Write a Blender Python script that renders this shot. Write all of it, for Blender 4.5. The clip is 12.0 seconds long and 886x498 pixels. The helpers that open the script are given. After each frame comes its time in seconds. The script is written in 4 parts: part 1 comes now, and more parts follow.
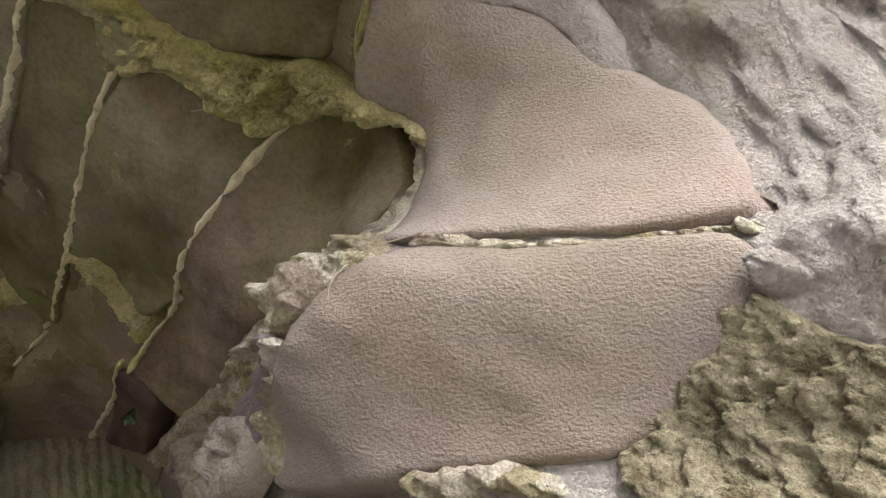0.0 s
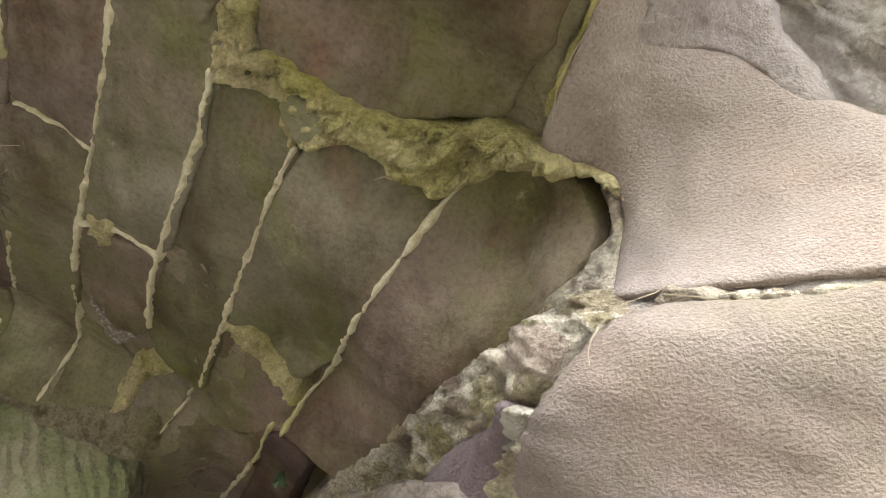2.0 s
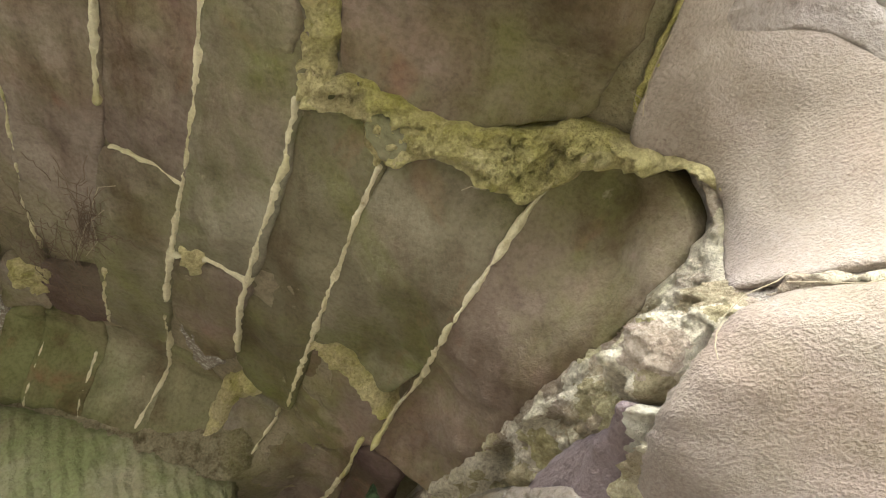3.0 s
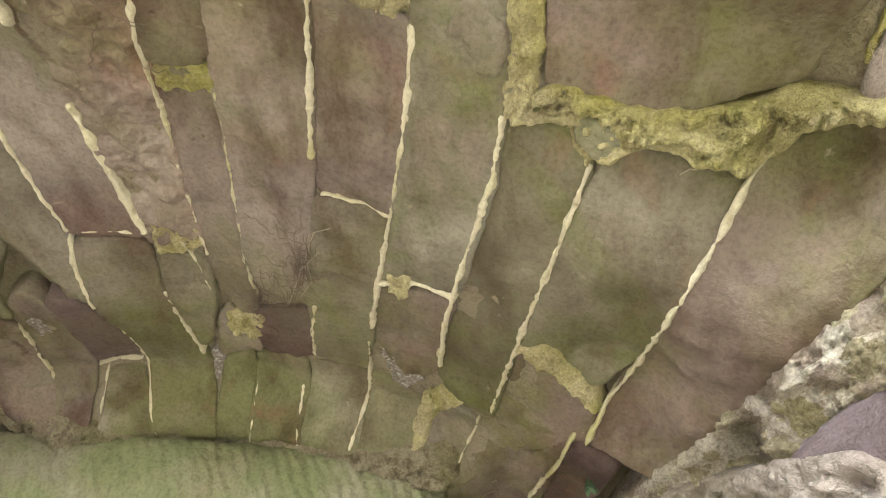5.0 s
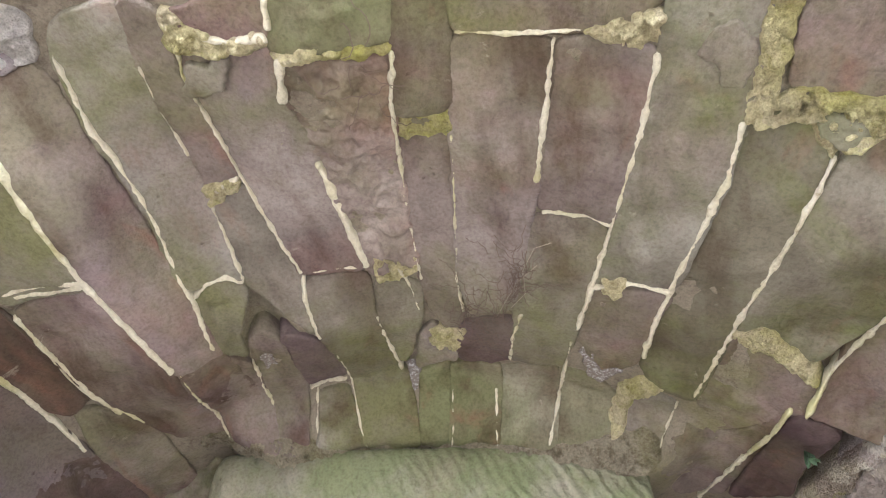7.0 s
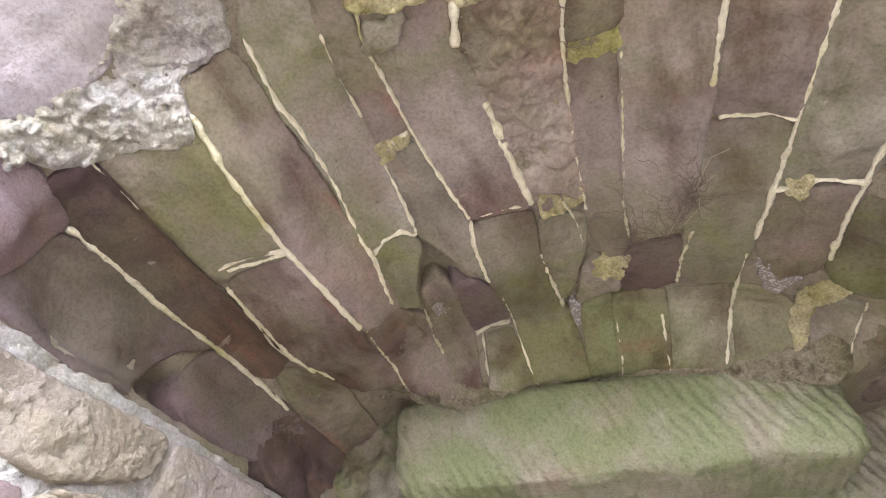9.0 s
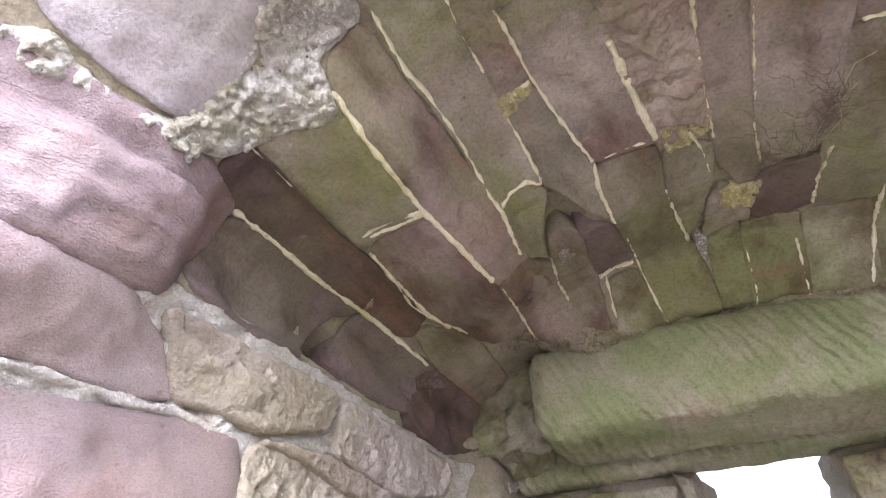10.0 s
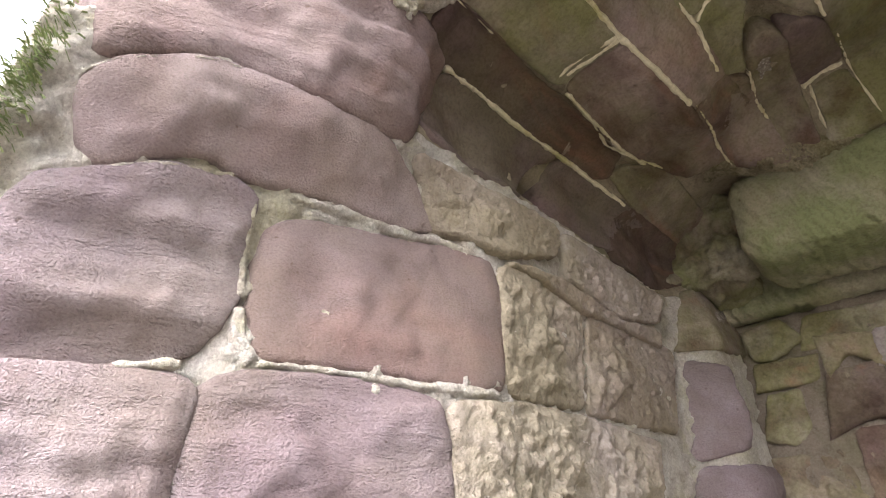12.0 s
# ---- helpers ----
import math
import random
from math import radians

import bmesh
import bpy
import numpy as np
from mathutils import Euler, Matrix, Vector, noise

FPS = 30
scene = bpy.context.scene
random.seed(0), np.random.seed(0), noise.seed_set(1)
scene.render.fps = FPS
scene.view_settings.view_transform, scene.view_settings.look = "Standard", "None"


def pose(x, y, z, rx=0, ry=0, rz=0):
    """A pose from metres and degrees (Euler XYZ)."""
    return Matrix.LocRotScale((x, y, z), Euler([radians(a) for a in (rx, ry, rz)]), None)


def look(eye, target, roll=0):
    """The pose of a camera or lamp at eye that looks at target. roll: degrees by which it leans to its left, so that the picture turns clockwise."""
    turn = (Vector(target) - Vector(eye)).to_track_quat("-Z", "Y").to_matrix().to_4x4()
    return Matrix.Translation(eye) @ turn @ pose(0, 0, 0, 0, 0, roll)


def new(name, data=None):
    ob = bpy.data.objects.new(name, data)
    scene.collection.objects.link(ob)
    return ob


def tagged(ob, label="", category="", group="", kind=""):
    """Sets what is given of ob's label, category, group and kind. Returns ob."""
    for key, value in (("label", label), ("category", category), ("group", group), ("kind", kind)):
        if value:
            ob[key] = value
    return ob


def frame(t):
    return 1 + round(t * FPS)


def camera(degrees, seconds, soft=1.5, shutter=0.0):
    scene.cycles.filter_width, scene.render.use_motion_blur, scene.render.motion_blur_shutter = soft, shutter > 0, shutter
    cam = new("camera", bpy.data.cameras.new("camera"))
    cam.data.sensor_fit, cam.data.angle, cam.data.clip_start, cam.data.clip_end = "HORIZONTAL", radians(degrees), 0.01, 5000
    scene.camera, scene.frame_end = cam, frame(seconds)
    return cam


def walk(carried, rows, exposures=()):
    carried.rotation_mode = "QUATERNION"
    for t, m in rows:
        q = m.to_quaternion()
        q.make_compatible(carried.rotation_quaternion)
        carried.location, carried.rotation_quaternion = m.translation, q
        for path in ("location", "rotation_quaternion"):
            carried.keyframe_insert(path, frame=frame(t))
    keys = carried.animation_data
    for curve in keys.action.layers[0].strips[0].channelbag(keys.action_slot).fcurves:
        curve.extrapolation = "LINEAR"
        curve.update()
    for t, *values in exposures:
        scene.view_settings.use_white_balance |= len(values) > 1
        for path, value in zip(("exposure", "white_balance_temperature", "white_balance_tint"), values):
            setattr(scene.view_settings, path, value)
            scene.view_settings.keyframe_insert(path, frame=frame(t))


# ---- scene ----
cam = camera(73.7, 12.0, soft=1.2)
PATH = [
    (0.0, 0.7178, -0.0382, 1.5681, 132.48, -0.29, -27.29),
    (0.5, 0.6828, -0.0208, 1.5741, 133.40, -0.18, -26.80),
    (1.0, 0.6386, -0.0012, 1.5791, 134.22, -0.14, -25.63),
    (1.5, 0.6008, 0.0029, 1.5901, 134.93, -0.16, -23.79),
    (2.0, 0.5694, 0.0152, 1.5906, 135.46, -0.03, -21.19),
    (2.5, 0.5468, 0.0195, 1.5907, 135.91, 0.02, -18.35),
    (3.0, 0.5170, 0.0294, 1.5865, 136.29, -0.01, -15.27),
    (3.5, 0.4644, 0.0403, 1.5796, 136.65, -0.09, -11.95),
    (3.7, 0.4541, 0.0420, 1.5776, 136.93, -0.34, -10.74),
    (5.3, 0.3105, 0.0256, 1.5549, 136.97, 0.20, -0.77),
    (5.5, 0.2723, 0.0127, 1.5560, 136.58, 0.46, 0.37),
    (6.0, 0.1900, -0.0159, 1.5475, 136.71, 0.63, 2.53),
    (6.5, 0.1316, -0.0349, 1.5314, 136.75, 0.75, 4.30),
    (7.0, 0.0883, -0.0509, 1.5217, 136.54, 0.80, 6.03),
    (7.2, 0.0659, -0.0530, 1.5161, 136.53, 0.84, 6.79),
    (8.8, -0.0539, -0.0518, 1.4699, 134.16, 0.58, 15.30),
    (9.0, -0.0775, -0.0609, 1.4666, 133.52, 0.58, 16.95),
    (9.5, -0.1373, -0.0855, 1.4455, 132.00, 0.50, 21.57),
    (10.0, -0.1786, -0.1108, 1.4240, 130.22, 0.40, 26.35),
    (10.5, -0.2114, -0.1403, 1.3928, 128.30, 0.18, 30.89),
    (11.0, -0.2414, -0.1646, 1.3611, 126.08, -0.00, 35.15),
    (11.5, -0.2744, -0.1802, 1.3212, 123.75, -0.13, 38.79),
    (12.0, -0.3076, -0.1832, 1.2731, 121.07, -0.33, 41.78),
]
EXPOSURES = [(0.0, -0.26, 6450, 11), (0.5, -0.08, 6350, 11), (2.5, 0.54, 6450, 7), (3.7, 0.96, 6900, 3), (5.5, 1.52, 6050, 11), (7.0, 1.57, 5480, 20), (8.8, 1.50, 5650, 21), (10.0, 1.12, 5700, 23), (11.0, 0.76, 5900, 21), (11.5, 0.58, 6100, 18), (12.0, 0.26, 6400, 17)]
walk(cam, [(t, pose(x, y, z, rx, ry, rz)) for t, x, y, z, rx, ry, rz in PATH], EXPOSURES)

# ---- daylight: a bright overcast sky, open in front of the arch ----
sky_world = bpy.data.worlds.new("overcast_sky")
scene.world = sky_world
sky_world.use_nodes = True
_nt = sky_world.node_tree
_sky = _nt.nodes.new("ShaderNodeTexSky")
_sky.sky_type, _sky.sun_disc = "NISHITA", False
_sky.sun_elevation, _sky.sun_rotation = radians(49), radians(180)
_sky.dust_density, _sky.air_density = 4.0, 1.0
_hsv = _nt.nodes.new("ShaderNodeHueSaturation")
_hsv.inputs["Saturation"].default_value = 0.25
_nt.links.new(_sky.outputs[0], _hsv.inputs["Color"])
_nt.links.new(_hsv.outputs[0], _nt.nodes["Background"].inputs[0])
_nt.nodes["Background"].inputs[1].default_value = 0.8
sun = new("sun", bpy.data.lights.new("sun", "SUN"))
sun.data.energy, sun.data.angle, sun.data.color = 2.2, radians(45), (1.0, 0.95, 0.88)
sun.matrix_world = look((0.0, -1.0, 1.15), (0, 0, 0))

# ---- materials ----
def nodes(name, rough=0.9):
    m = bpy.data.materials.new(name)
    m.use_nodes = True
    nt = m.node_tree
    b = nt.nodes["Principled BSDF"]
    b.inputs["Roughness"].default_value = rough
    b.inputs["Specular IOR Level"].default_value = 0.25
    return m, nt, b


def noise_node(nt, vec, scale, detail=6.0, rough=0.6, distort=0.0):
    n = nt.nodes.new("ShaderNodeTexNoise")
    n.inputs["Scale"].default_value, n.inputs["Detail"].default_value = scale, detail
    n.inputs["Roughness"].default_value, n.inputs["Distortion"].default_value = rough, distort
    nt.links.new(vec, n.inputs["Vector"])
    return n.outputs["Fac"]


def ramp_node(nt, fac, stops):
    r = nt.nodes.new("ShaderNodeValToRGB")
    for e in list(r.color_ramp.elements)[1:]:
        r.color_ramp.elements.remove(e)
    r.color_ramp.elements[0].position, r.color_ramp.elements[0].color = stops[0][0], (*stops[0][1], 1)
    for p, c in stops[1:]:
        r.color_ramp.elements.new(p).color = (*c, 1)
    nt.links.new(fac, r.inputs[0])
    return r.outputs[0]


def blend(nt, fac, a, b, mode="MIX"):
    n = nt.nodes.new("ShaderNodeMix")
    n.data_type, n.blend_type = "RGBA", mode
    if isinstance(fac, float):
        n.inputs[0].default_value = fac
    else:
        nt.links.new(fac, n.inputs[0])
    for sock, v in ((n.inputs[6], a), (n.inputs[7], b)):
        if isinstance(v, tuple):
            sock.default_value = (*v, 1)
        else:
            nt.links.new(v, sock)
    return n.outputs[2]


def span(nt, fac, lo, hi, a=0.0, b=1.0):
    n = nt.nodes.new("ShaderNodeMapRange")
    for i, v in enumerate((lo, hi, a, b)):
        n.inputs[i + 1].default_value = v
    nt.links.new(fac, n.inputs[0])
    return n.outputs[0]


def sums(nt, op, a, b):
    n = nt.nodes.new("ShaderNodeMath")
    n.operation = op
    for sock, v in ((n.inputs[0], a), (n.inputs[1], b)):
        if isinstance(v, (int, float)):
            sock.default_value = v
        else:
            nt.links.new(v, sock)
    return n.outputs[0]


def bump(nt, b, height, dist, strength=1.0, before=None):
    n = nt.nodes.new("ShaderNodeBump")
    n.inputs["Strength"].default_value, n.inputs["Distance"].default_value = strength, dist
    nt.links.new(height, n.inputs["Height"])
    if before:
        nt.links.new(before, n.inputs["Normal"])
    nt.links.new(n.outputs[0], b.inputs["Normal"])
    return n.outputs[0]


def sandstone(name, dark, light, warm, algae=0.3, grain=0.004, tool=0.0, algae_colour=(0.10, 0.11, 0.025), stain=0.0, strata=0.0, sandy=150.0):
    """Weathered sandstone: bedding tint, warm iron stains, green algae in patches and a sandy, pitted grain, its small
    shadows put into the colour.
    """
    m, nt, b = nodes(name, 0.92)
    pos = nt.nodes.new("ShaderNodeNewGeometry").outputs["Position"]
    info = nt.nodes.new("ShaderNodeObjectInfo").outputs["Random"]
    shift = nt.nodes.new("ShaderNodeVectorMath")
    shift.operation = "ADD"
    comb = nt.nodes.new("ShaderNodeCombineXYZ")
    for i in range(3):
        nt.links.new(sums(nt, "MULTIPLY", info, 7.0 + 3.0 * i), comb.inputs[i])
    nt.links.new(pos, shift.inputs[0])
    nt.links.new(comb.outputs[0], shift.inputs[1])
    vec = shift.outputs[0]
    broad = noise_node(nt, vec, 5.0, 5, 0.6, 0.4)
    mid = noise_node(nt, vec, 24.0, 6, 0.65)
    fine = noise_node(nt, vec, 420.0, 3, 0.6)
    flat = nt.nodes.new("ShaderNodeVectorMath")
    flat.operation = "MULTIPLY"
    flat.inputs[1].default_value = (1.0, 1.0, 1.6 if strata else 1.0)
    nt.links.new(vec, flat.inputs[0])
    sand = noise_node(nt, flat.outputs[0], sandy, 3, 0.6)
    col = ramp_node(nt, broad, [(0.36, dark), (0.62, light)])
    col = blend(nt, span(nt, noise_node(nt, vec, 3.2, 4, 0.55, 0.8), 0.5, 0.7, 0.0, 0.7), col, warm)
    col = blend(nt, span(nt, mid, 0.35, 0.65, 0.0, 0.35), col, dark)
    tint = nt.nodes.new("ShaderNodeHueSaturation")
    nt.links.new(col, tint.inputs["Color"])
    nt.links.new(span(nt, info, 0, 1, 0.8, 1.18), tint.inputs["Value"])
    nt.links.new(span(nt, info, 0, 1, 1.15, 0.85), tint.inputs["Saturation"])
    col = tint.outputs[0]
    moss = sums(nt, "ADD", noise_node(nt, pos, 2.6, 5, 0.6, 0.5), sums(nt, "MULTIPLY", mid, 0.25))
    col = blend(nt, span(nt, moss, 0.53, 0.74, 0.0, algae), col, algae_colour)
    if stain:
        along = nt.nodes.new("ShaderNodeVectorMath")
        along.operation = "MULTIPLY"
        along.inputs[1].default_value = (1.0, 0.4, 1.0)
        nt.links.new(vec, along.inputs[0])
        streak = noise_node(nt, along.outputs[0], 8.0, 6, 0.6, 0.3)
        col = blend(nt, span(nt, streak, 0.46, 0.70, 0.0, stain), col, blend(nt, 1.0, col, (0.40, 0.30, 0.26), "MULTIPLY"))
        rust = noise_node(nt, along.outputs[0], 7.0, 5, 0.6, 0.5)
        col = blend(nt, span(nt, rust, 0.60, 0.74, 0.0, stain * 0.7), col, (0.26, 0.125, 0.075))
        lime = noise_node(nt, pos, 13.0, 7, 0.7, 0.5)
        col = blend(nt, span(nt, lime, 0.66, 0.72, 0.0, stain * 0.5), col, (0.50, 0.46, 0.33))
    # grain lows darkened in colour, in place of the small shadows soft light loses
    col = blend(nt, span(nt, sand, 0.56, 0.34, 0.0, 0.42), col, blend(nt, 1.0, col, (0.5, 0.46, 0.43), "MULTIPLY"))
    col = blend(nt, span(nt, fine, 0.5, 0.75, 0.0, 0.3), col, blend(nt, 1.0, col, (1.5, 1.5, 1.5), "MULTIPLY"))
    pits = nt.nodes.new("ShaderNodeTexVoronoi")
    pits.inputs["Scale"].default_value = 55.0
    nt.links.new(vec, pits.inputs["Vector"])
    pit = span(nt, pits.outputs["Distance"], 0.05, 0.3, 0.0, 1.0)
    spot = sums(nt, "GREATER_THAN", noise_node(nt, vec, 30.0, 2), 0.68)
    pit = sums(nt, "MAXIMUM", pit, sums(nt, "SUBTRACT", 1.0, spot))
    # pits darkened the same way, as if shadowed
    col = blend(nt, sums(nt, "SUBTRACT", 1.0, pit), col, blend(nt, 1.0, col, (0.6, 0.55, 0.5), "MULTIPLY"))
    nt.links.new(col, b.inputs["Base Color"])
    first = bump(nt, b, mid, 0.008, 0.25 if strata else 0.6)
    second = bump(nt, b, sums(nt, "ADD", sand, sums(nt, "MULTIPLY", fine, 0.6)), grain * 0.52, 1.0, first)
    third = bump(nt, b, pit, 0.003, 0.6, second)
    if strata:
        layer = nt.nodes.new("ShaderNodeVectorMath")
        layer.operation = "MULTIPLY"
        layer.inputs[1].default_value = (1.0, 1.0, 3.5)
        nt.links.new(vec, layer.inputs[0])
        third = bump(nt, b, noise_node(nt, layer.outputs[0], 6.0, 4, 0.55, 0.8), 0.03, strata, third)
    if tool:
        w = nt.nodes.new("ShaderNodeTexWave")
        w.wave_type, w.bands_direction = "BANDS", "X"
        w.inputs["Scale"].default_value, w.inputs["Distortion"].default_value = 12.0, 3.5
        w.inputs["Detail"].default_value, w.inputs["Detail Scale"].default_value = 3.0, 2.0
        lean = nt.nodes.new("ShaderNodeMapping")
        lean.inputs["Rotation"].default_value = (0.0, 0.45, 0.0)
        nt.links.new(pos, lean.inputs["Vector"])
        nt.links.new(lean.outputs[0], w.inputs["Vector"])
        bump(nt, b, sums(nt, "MULTIPLY", w.outputs["Fac"], span(nt, noise_node(nt, pos, 6.0, 3), 0.3, 0.55)), 0.022, tool, third)
    return m


def mortar_material(name, pale, brown, moss_colour, moss=0.6, crumb=0.03, low=0.42, crevice=0.4, bits=0.0):
    """Old lime mortar: pale and crumbly, browned and mossy in patches, with crevice shade put into the colour."""
    m, nt, b = nodes(name, 0.95)
    pos = nt.nodes.new("ShaderNodeNewGeometry").outputs["Position"]
    broad, mid = noise_node(nt, pos, 4.0, 5, 0.6, 0.6), noise_node(nt, pos, 30.0, 6, 0.7)
    fine = noise_node(nt, pos, 180.0, 4, 0.7)
    col = ramp_node(nt, mid, [(low - 0.12, brown), (low + 0.06, pale), (0.8, pale)])
    chips = noise_node(nt, pos, 75.0, 5, 0.75, 0.6)
    # low chips turned brown, so that crevices look shaded
    col = blend(nt, span(nt, chips, 0.43, 0.33, 0.0, 1.3 * crevice), col, brown)
    if bits:
        warp = nt.nodes.new("ShaderNodeVectorMath")
        warp.operation = "ADD"
        soft = nt.nodes.new("ShaderNodeTexNoise")
        soft.inputs["Scale"].default_value, soft.inputs["Detail"].default_value = 40.0, 4.0
        nt.links.new(pos, soft.inputs["Vector"])
        small = nt.nodes.new("ShaderNodeVectorMath")
        small.operation = "SCALE"
        small.inputs["Scale"].default_value = 0.05
        nt.links.new(soft.outputs["Color"], small.inputs[0])
        nt.links.new(pos, warp.inputs[0])
        nt.links.new(small.outputs[0], warp.inputs[1])
        cell = nt.nodes.new("ShaderNodeTexVoronoi")
        cell.inputs["Scale"].default_value = 24.0
        nt.links.new(warp.outputs[0], cell.inputs["Vector"])
        split = nt.nodes.new("ShaderNodeSeparateColor")
        nt.links.new(cell.outputs["Color"], split.inputs[0])
        piece = ramp_node(nt, split.outputs[0], [(0.2, pale), (0.45, (0.50, 0.385, 0.32)), (0.6, brown), (0.8, moss_colour), (0.95, pale)])
        col = blend(nt, bits, col, piece)
    col = blend(nt, span(nt, broad, 0.48, 0.68, 0.0, moss), col, moss_colour)
    # fine lows darkened too: painted shade between the crumbs
    col = blend(nt, span(nt, fine, 0.35, 0.62, crevice, 0.0), col, blend(nt, 1.0, col, (0.45, 0.4, 0.35), "MULTIPLY"))
    nt.links.new(col, b.inputs["Base Color"])
    first = bump(nt, b, chips, 0.22 * crumb, 1.0, bump(nt, b, mid, 0.45 * crumb, 1.0))
    bump(nt, b, fine, 0.09 * crumb, 1.0, first)
    return m


MOSS = (0.19, 0.19, 0.075)
BROWN = sandstone("brown_sandstone", (0.175, 0.138, 0.113), (0.325, 0.272, 0.225), (0.30, 0.185, 0.15), 0.7, algae_colour=MOSS, stain=0.95)
RED = sandstone("red_brown_sandstone", (0.165, 0.12, 0.105), (0.29, 0.225, 0.20), (0.28, 0.17, 0.135), 0.5, algae_colour=MOSS, stain=0.95)
OLIVE = sandstone("grey_olive_sandstone", (0.20, 0.178, 0.138), (0.335, 0.30, 0.24), (0.27, 0.20, 0.155), 0.85, algae_colour=MOSS, stain=0.8)
# darker copies of brown and olive: the vault's right-hand shade put into the colour
BROWN_DIM = sandstone("dim_brown_sandstone", (0.18, 0.138, 0.11), (0.30, 0.245, 0.20), (0.28, 0.17, 0.13), 0.75, algae_colour=(0.17, 0.175, 0.055), stain=0.9)
OLIVE_DIM = sandstone("dim_olive_sandstone", (0.175, 0.155, 0.105), (0.285, 0.26, 0.19), (0.24, 0.18, 0.13), 0.9, algae_colour=(0.165, 0.18, 0.055), stain=0.8)
RUST = sandstone("rust_stained_sandstone", (0.19, 0.135, 0.105), (0.33, 0.27, 0.21), (0.29, 0.135, 0.07), 0.55, algae_colour=MOSS, stain=1.0)
GREEN = sandstone("algae_green_sandstone", (0.19, 0.175, 0.105), (0.29, 0.27, 0.165), (0.25, 0.20, 0.14), 0.65, algae_colour=(0.17, 0.19, 0.07), stain=0.9)
# dark mauve stone, its tone also standing in for shade in recesses
DARK = sandstone("shaded_mauve_sandstone", (0.10, 0.070, 0.066), (0.165, 0.118, 0.112), (0.17, 0.095, 0.075), 0.3, algae_colour=MOSS, stain=0.8)
PINK = sandstone("pink_sandstone", (0.245, 0.182, 0.175), (0.355, 0.285, 0.275), (0.34, 0.225, 0.195), 0.2, 0.008, algae_colour=(0.27, 0.245, 0.14), strata=0.12, sandy=270.0)
PINK_MOSSY = sandstone("algae_tinged_pink_sandstone", (0.265, 0.217, 0.197), (0.37, 0.317, 0.288), (0.345, 0.255, 0.215), 0.45, 0.006, algae_colour=(0.29, 0.265, 0.16), strata=0.1, sandy=270.0)
# a lighter and a darker pink, for one block each
PINK_PALE = sandstone("light_pink_sandstone", (0.325, 0.267, 0.25), (0.44, 0.383, 0.36), (0.41, 0.295, 0.25), 0.25, 0.006, algae_colour=(0.30, 0.27, 0.15), strata=0.1, sandy=270.0)
PINK_DEEP = sandstone("deep_pink_sandstone", (0.22, 0.155, 0.15), (0.335, 0.262, 0.252), (0.32, 0.19, 0.16), 0.2, 0.011, algae_colour=(0.24, 0.215, 0.12), strata=0.6, sandy=230.0)
PURPLE = sandstone("mauve_sandstone", (0.235, 0.182, 0.187), (0.36, 0.298, 0.31), (0.30, 0.22, 0.215), 0.25, 0.010, algae_colour=(0.25, 0.225, 0.13), strata=0.6, sandy=230.0)
PALE = sandstone("pale_tooled_sandstone", (0.31, 0.265, 0.225), (0.46, 0.40, 0.345), (0.41, 0.335, 0.29), 0.35, 0.010, algae_colour=(0.26, 0.235, 0.09))
GREY = sandstone("grey_sandstone", (0.25, 0.215, 0.21), (0.37, 0.325, 0.32), (0.33, 0.27, 0.25), 0.2, 0.005, algae_colour=(0.24, 0.22, 0.11))
LINTEL = sandstone("mossy_lintel_stone", (0.31, 0.285, 0.20), (0.47, 0.43, 0.325), (0.44, 0.33, 0.25), 0.7, 0.010, 0.42, (0.20, 0.245, 0.09))
STONES = {"br": BROWN, "rb": RED, "gs": OLIVE, "gr": GREEN, "dk": DARK, "pk": PINK, "pp": PURPLE, "bd": BROWN_DIM, "od": OLIVE_DIM, "pg": PINK_MOSSY, "pf": PINK_PALE, "pd": PINK_DEEP, "pl": PALE, "gy": GREY, "ru": RUST}
MORTAR_VAULT = mortar_material("vault_lime_pointing", (0.83, 0.77, 0.56), (0.46, 0.38, 0.22), (0.52, 0.49, 0.16), 0.7, 0.02, 0.39, 0.3)
# dark bed colour gives unpointed joints and hollows the look of shaded crevices
VAULT_BED = mortar_material("dark_vault_bed", (0.36, 0.31, 0.22), (0.19, 0.15, 0.11), (0.27, 0.26, 0.10), 0.6)
MORTAR_MOSSY = mortar_material("mossy_lime_mortar", (0.84, 0.76, 0.43), (0.36, 0.29, 0.12), (0.50, 0.48, 0.09), 0.9, 0.05, 0.42, 0.6, 0.25)
MORTAR_WALL = mortar_material("wall_lime_mortar", (0.88, 0.84, 0.75), (0.50, 0.43, 0.33), (0.50, 0.46, 0.21), 0.5, 0.06, 0.42, 0.5, 0.3)
MORTAR_CRUMB = mortar_material("crumbling_lime_mortar", (0.88, 0.81, 0.66), (0.44, 0.35, 0.25), (0.54, 0.49, 0.20), 0.55, 0.08, 0.43, 0.75, 0.75)
STONES["mo"] = MORTAR_WALL
STONES["mv"] = MORTAR_MOSSY
STONES["mc"] = MORTAR_CRUMB
BROKEN = mortar_material("broken_wall_core", (0.74, 0.68, 0.62), (0.43, 0.375, 0.33), (0.38, 0.345, 0.16), 0.7, 0.11, 0.42, 0.45, 0.2)
m_lichen, nt, b = nodes("white_lichen", 0.95)
_pos = nt.nodes.new("ShaderNodeNewGeometry").outputs["Position"]
nt.links.new(ramp_node(nt, noise_node(nt, _pos, 160.0, 4, 0.7), [(0.5, (0.20, 0.17, 0.14)), (0.66, (0.55, 0.54, 0.50))]), b.inputs["Base Color"])
STONES["wh"] = m_lichen
STONES["rk"] = BROKEN
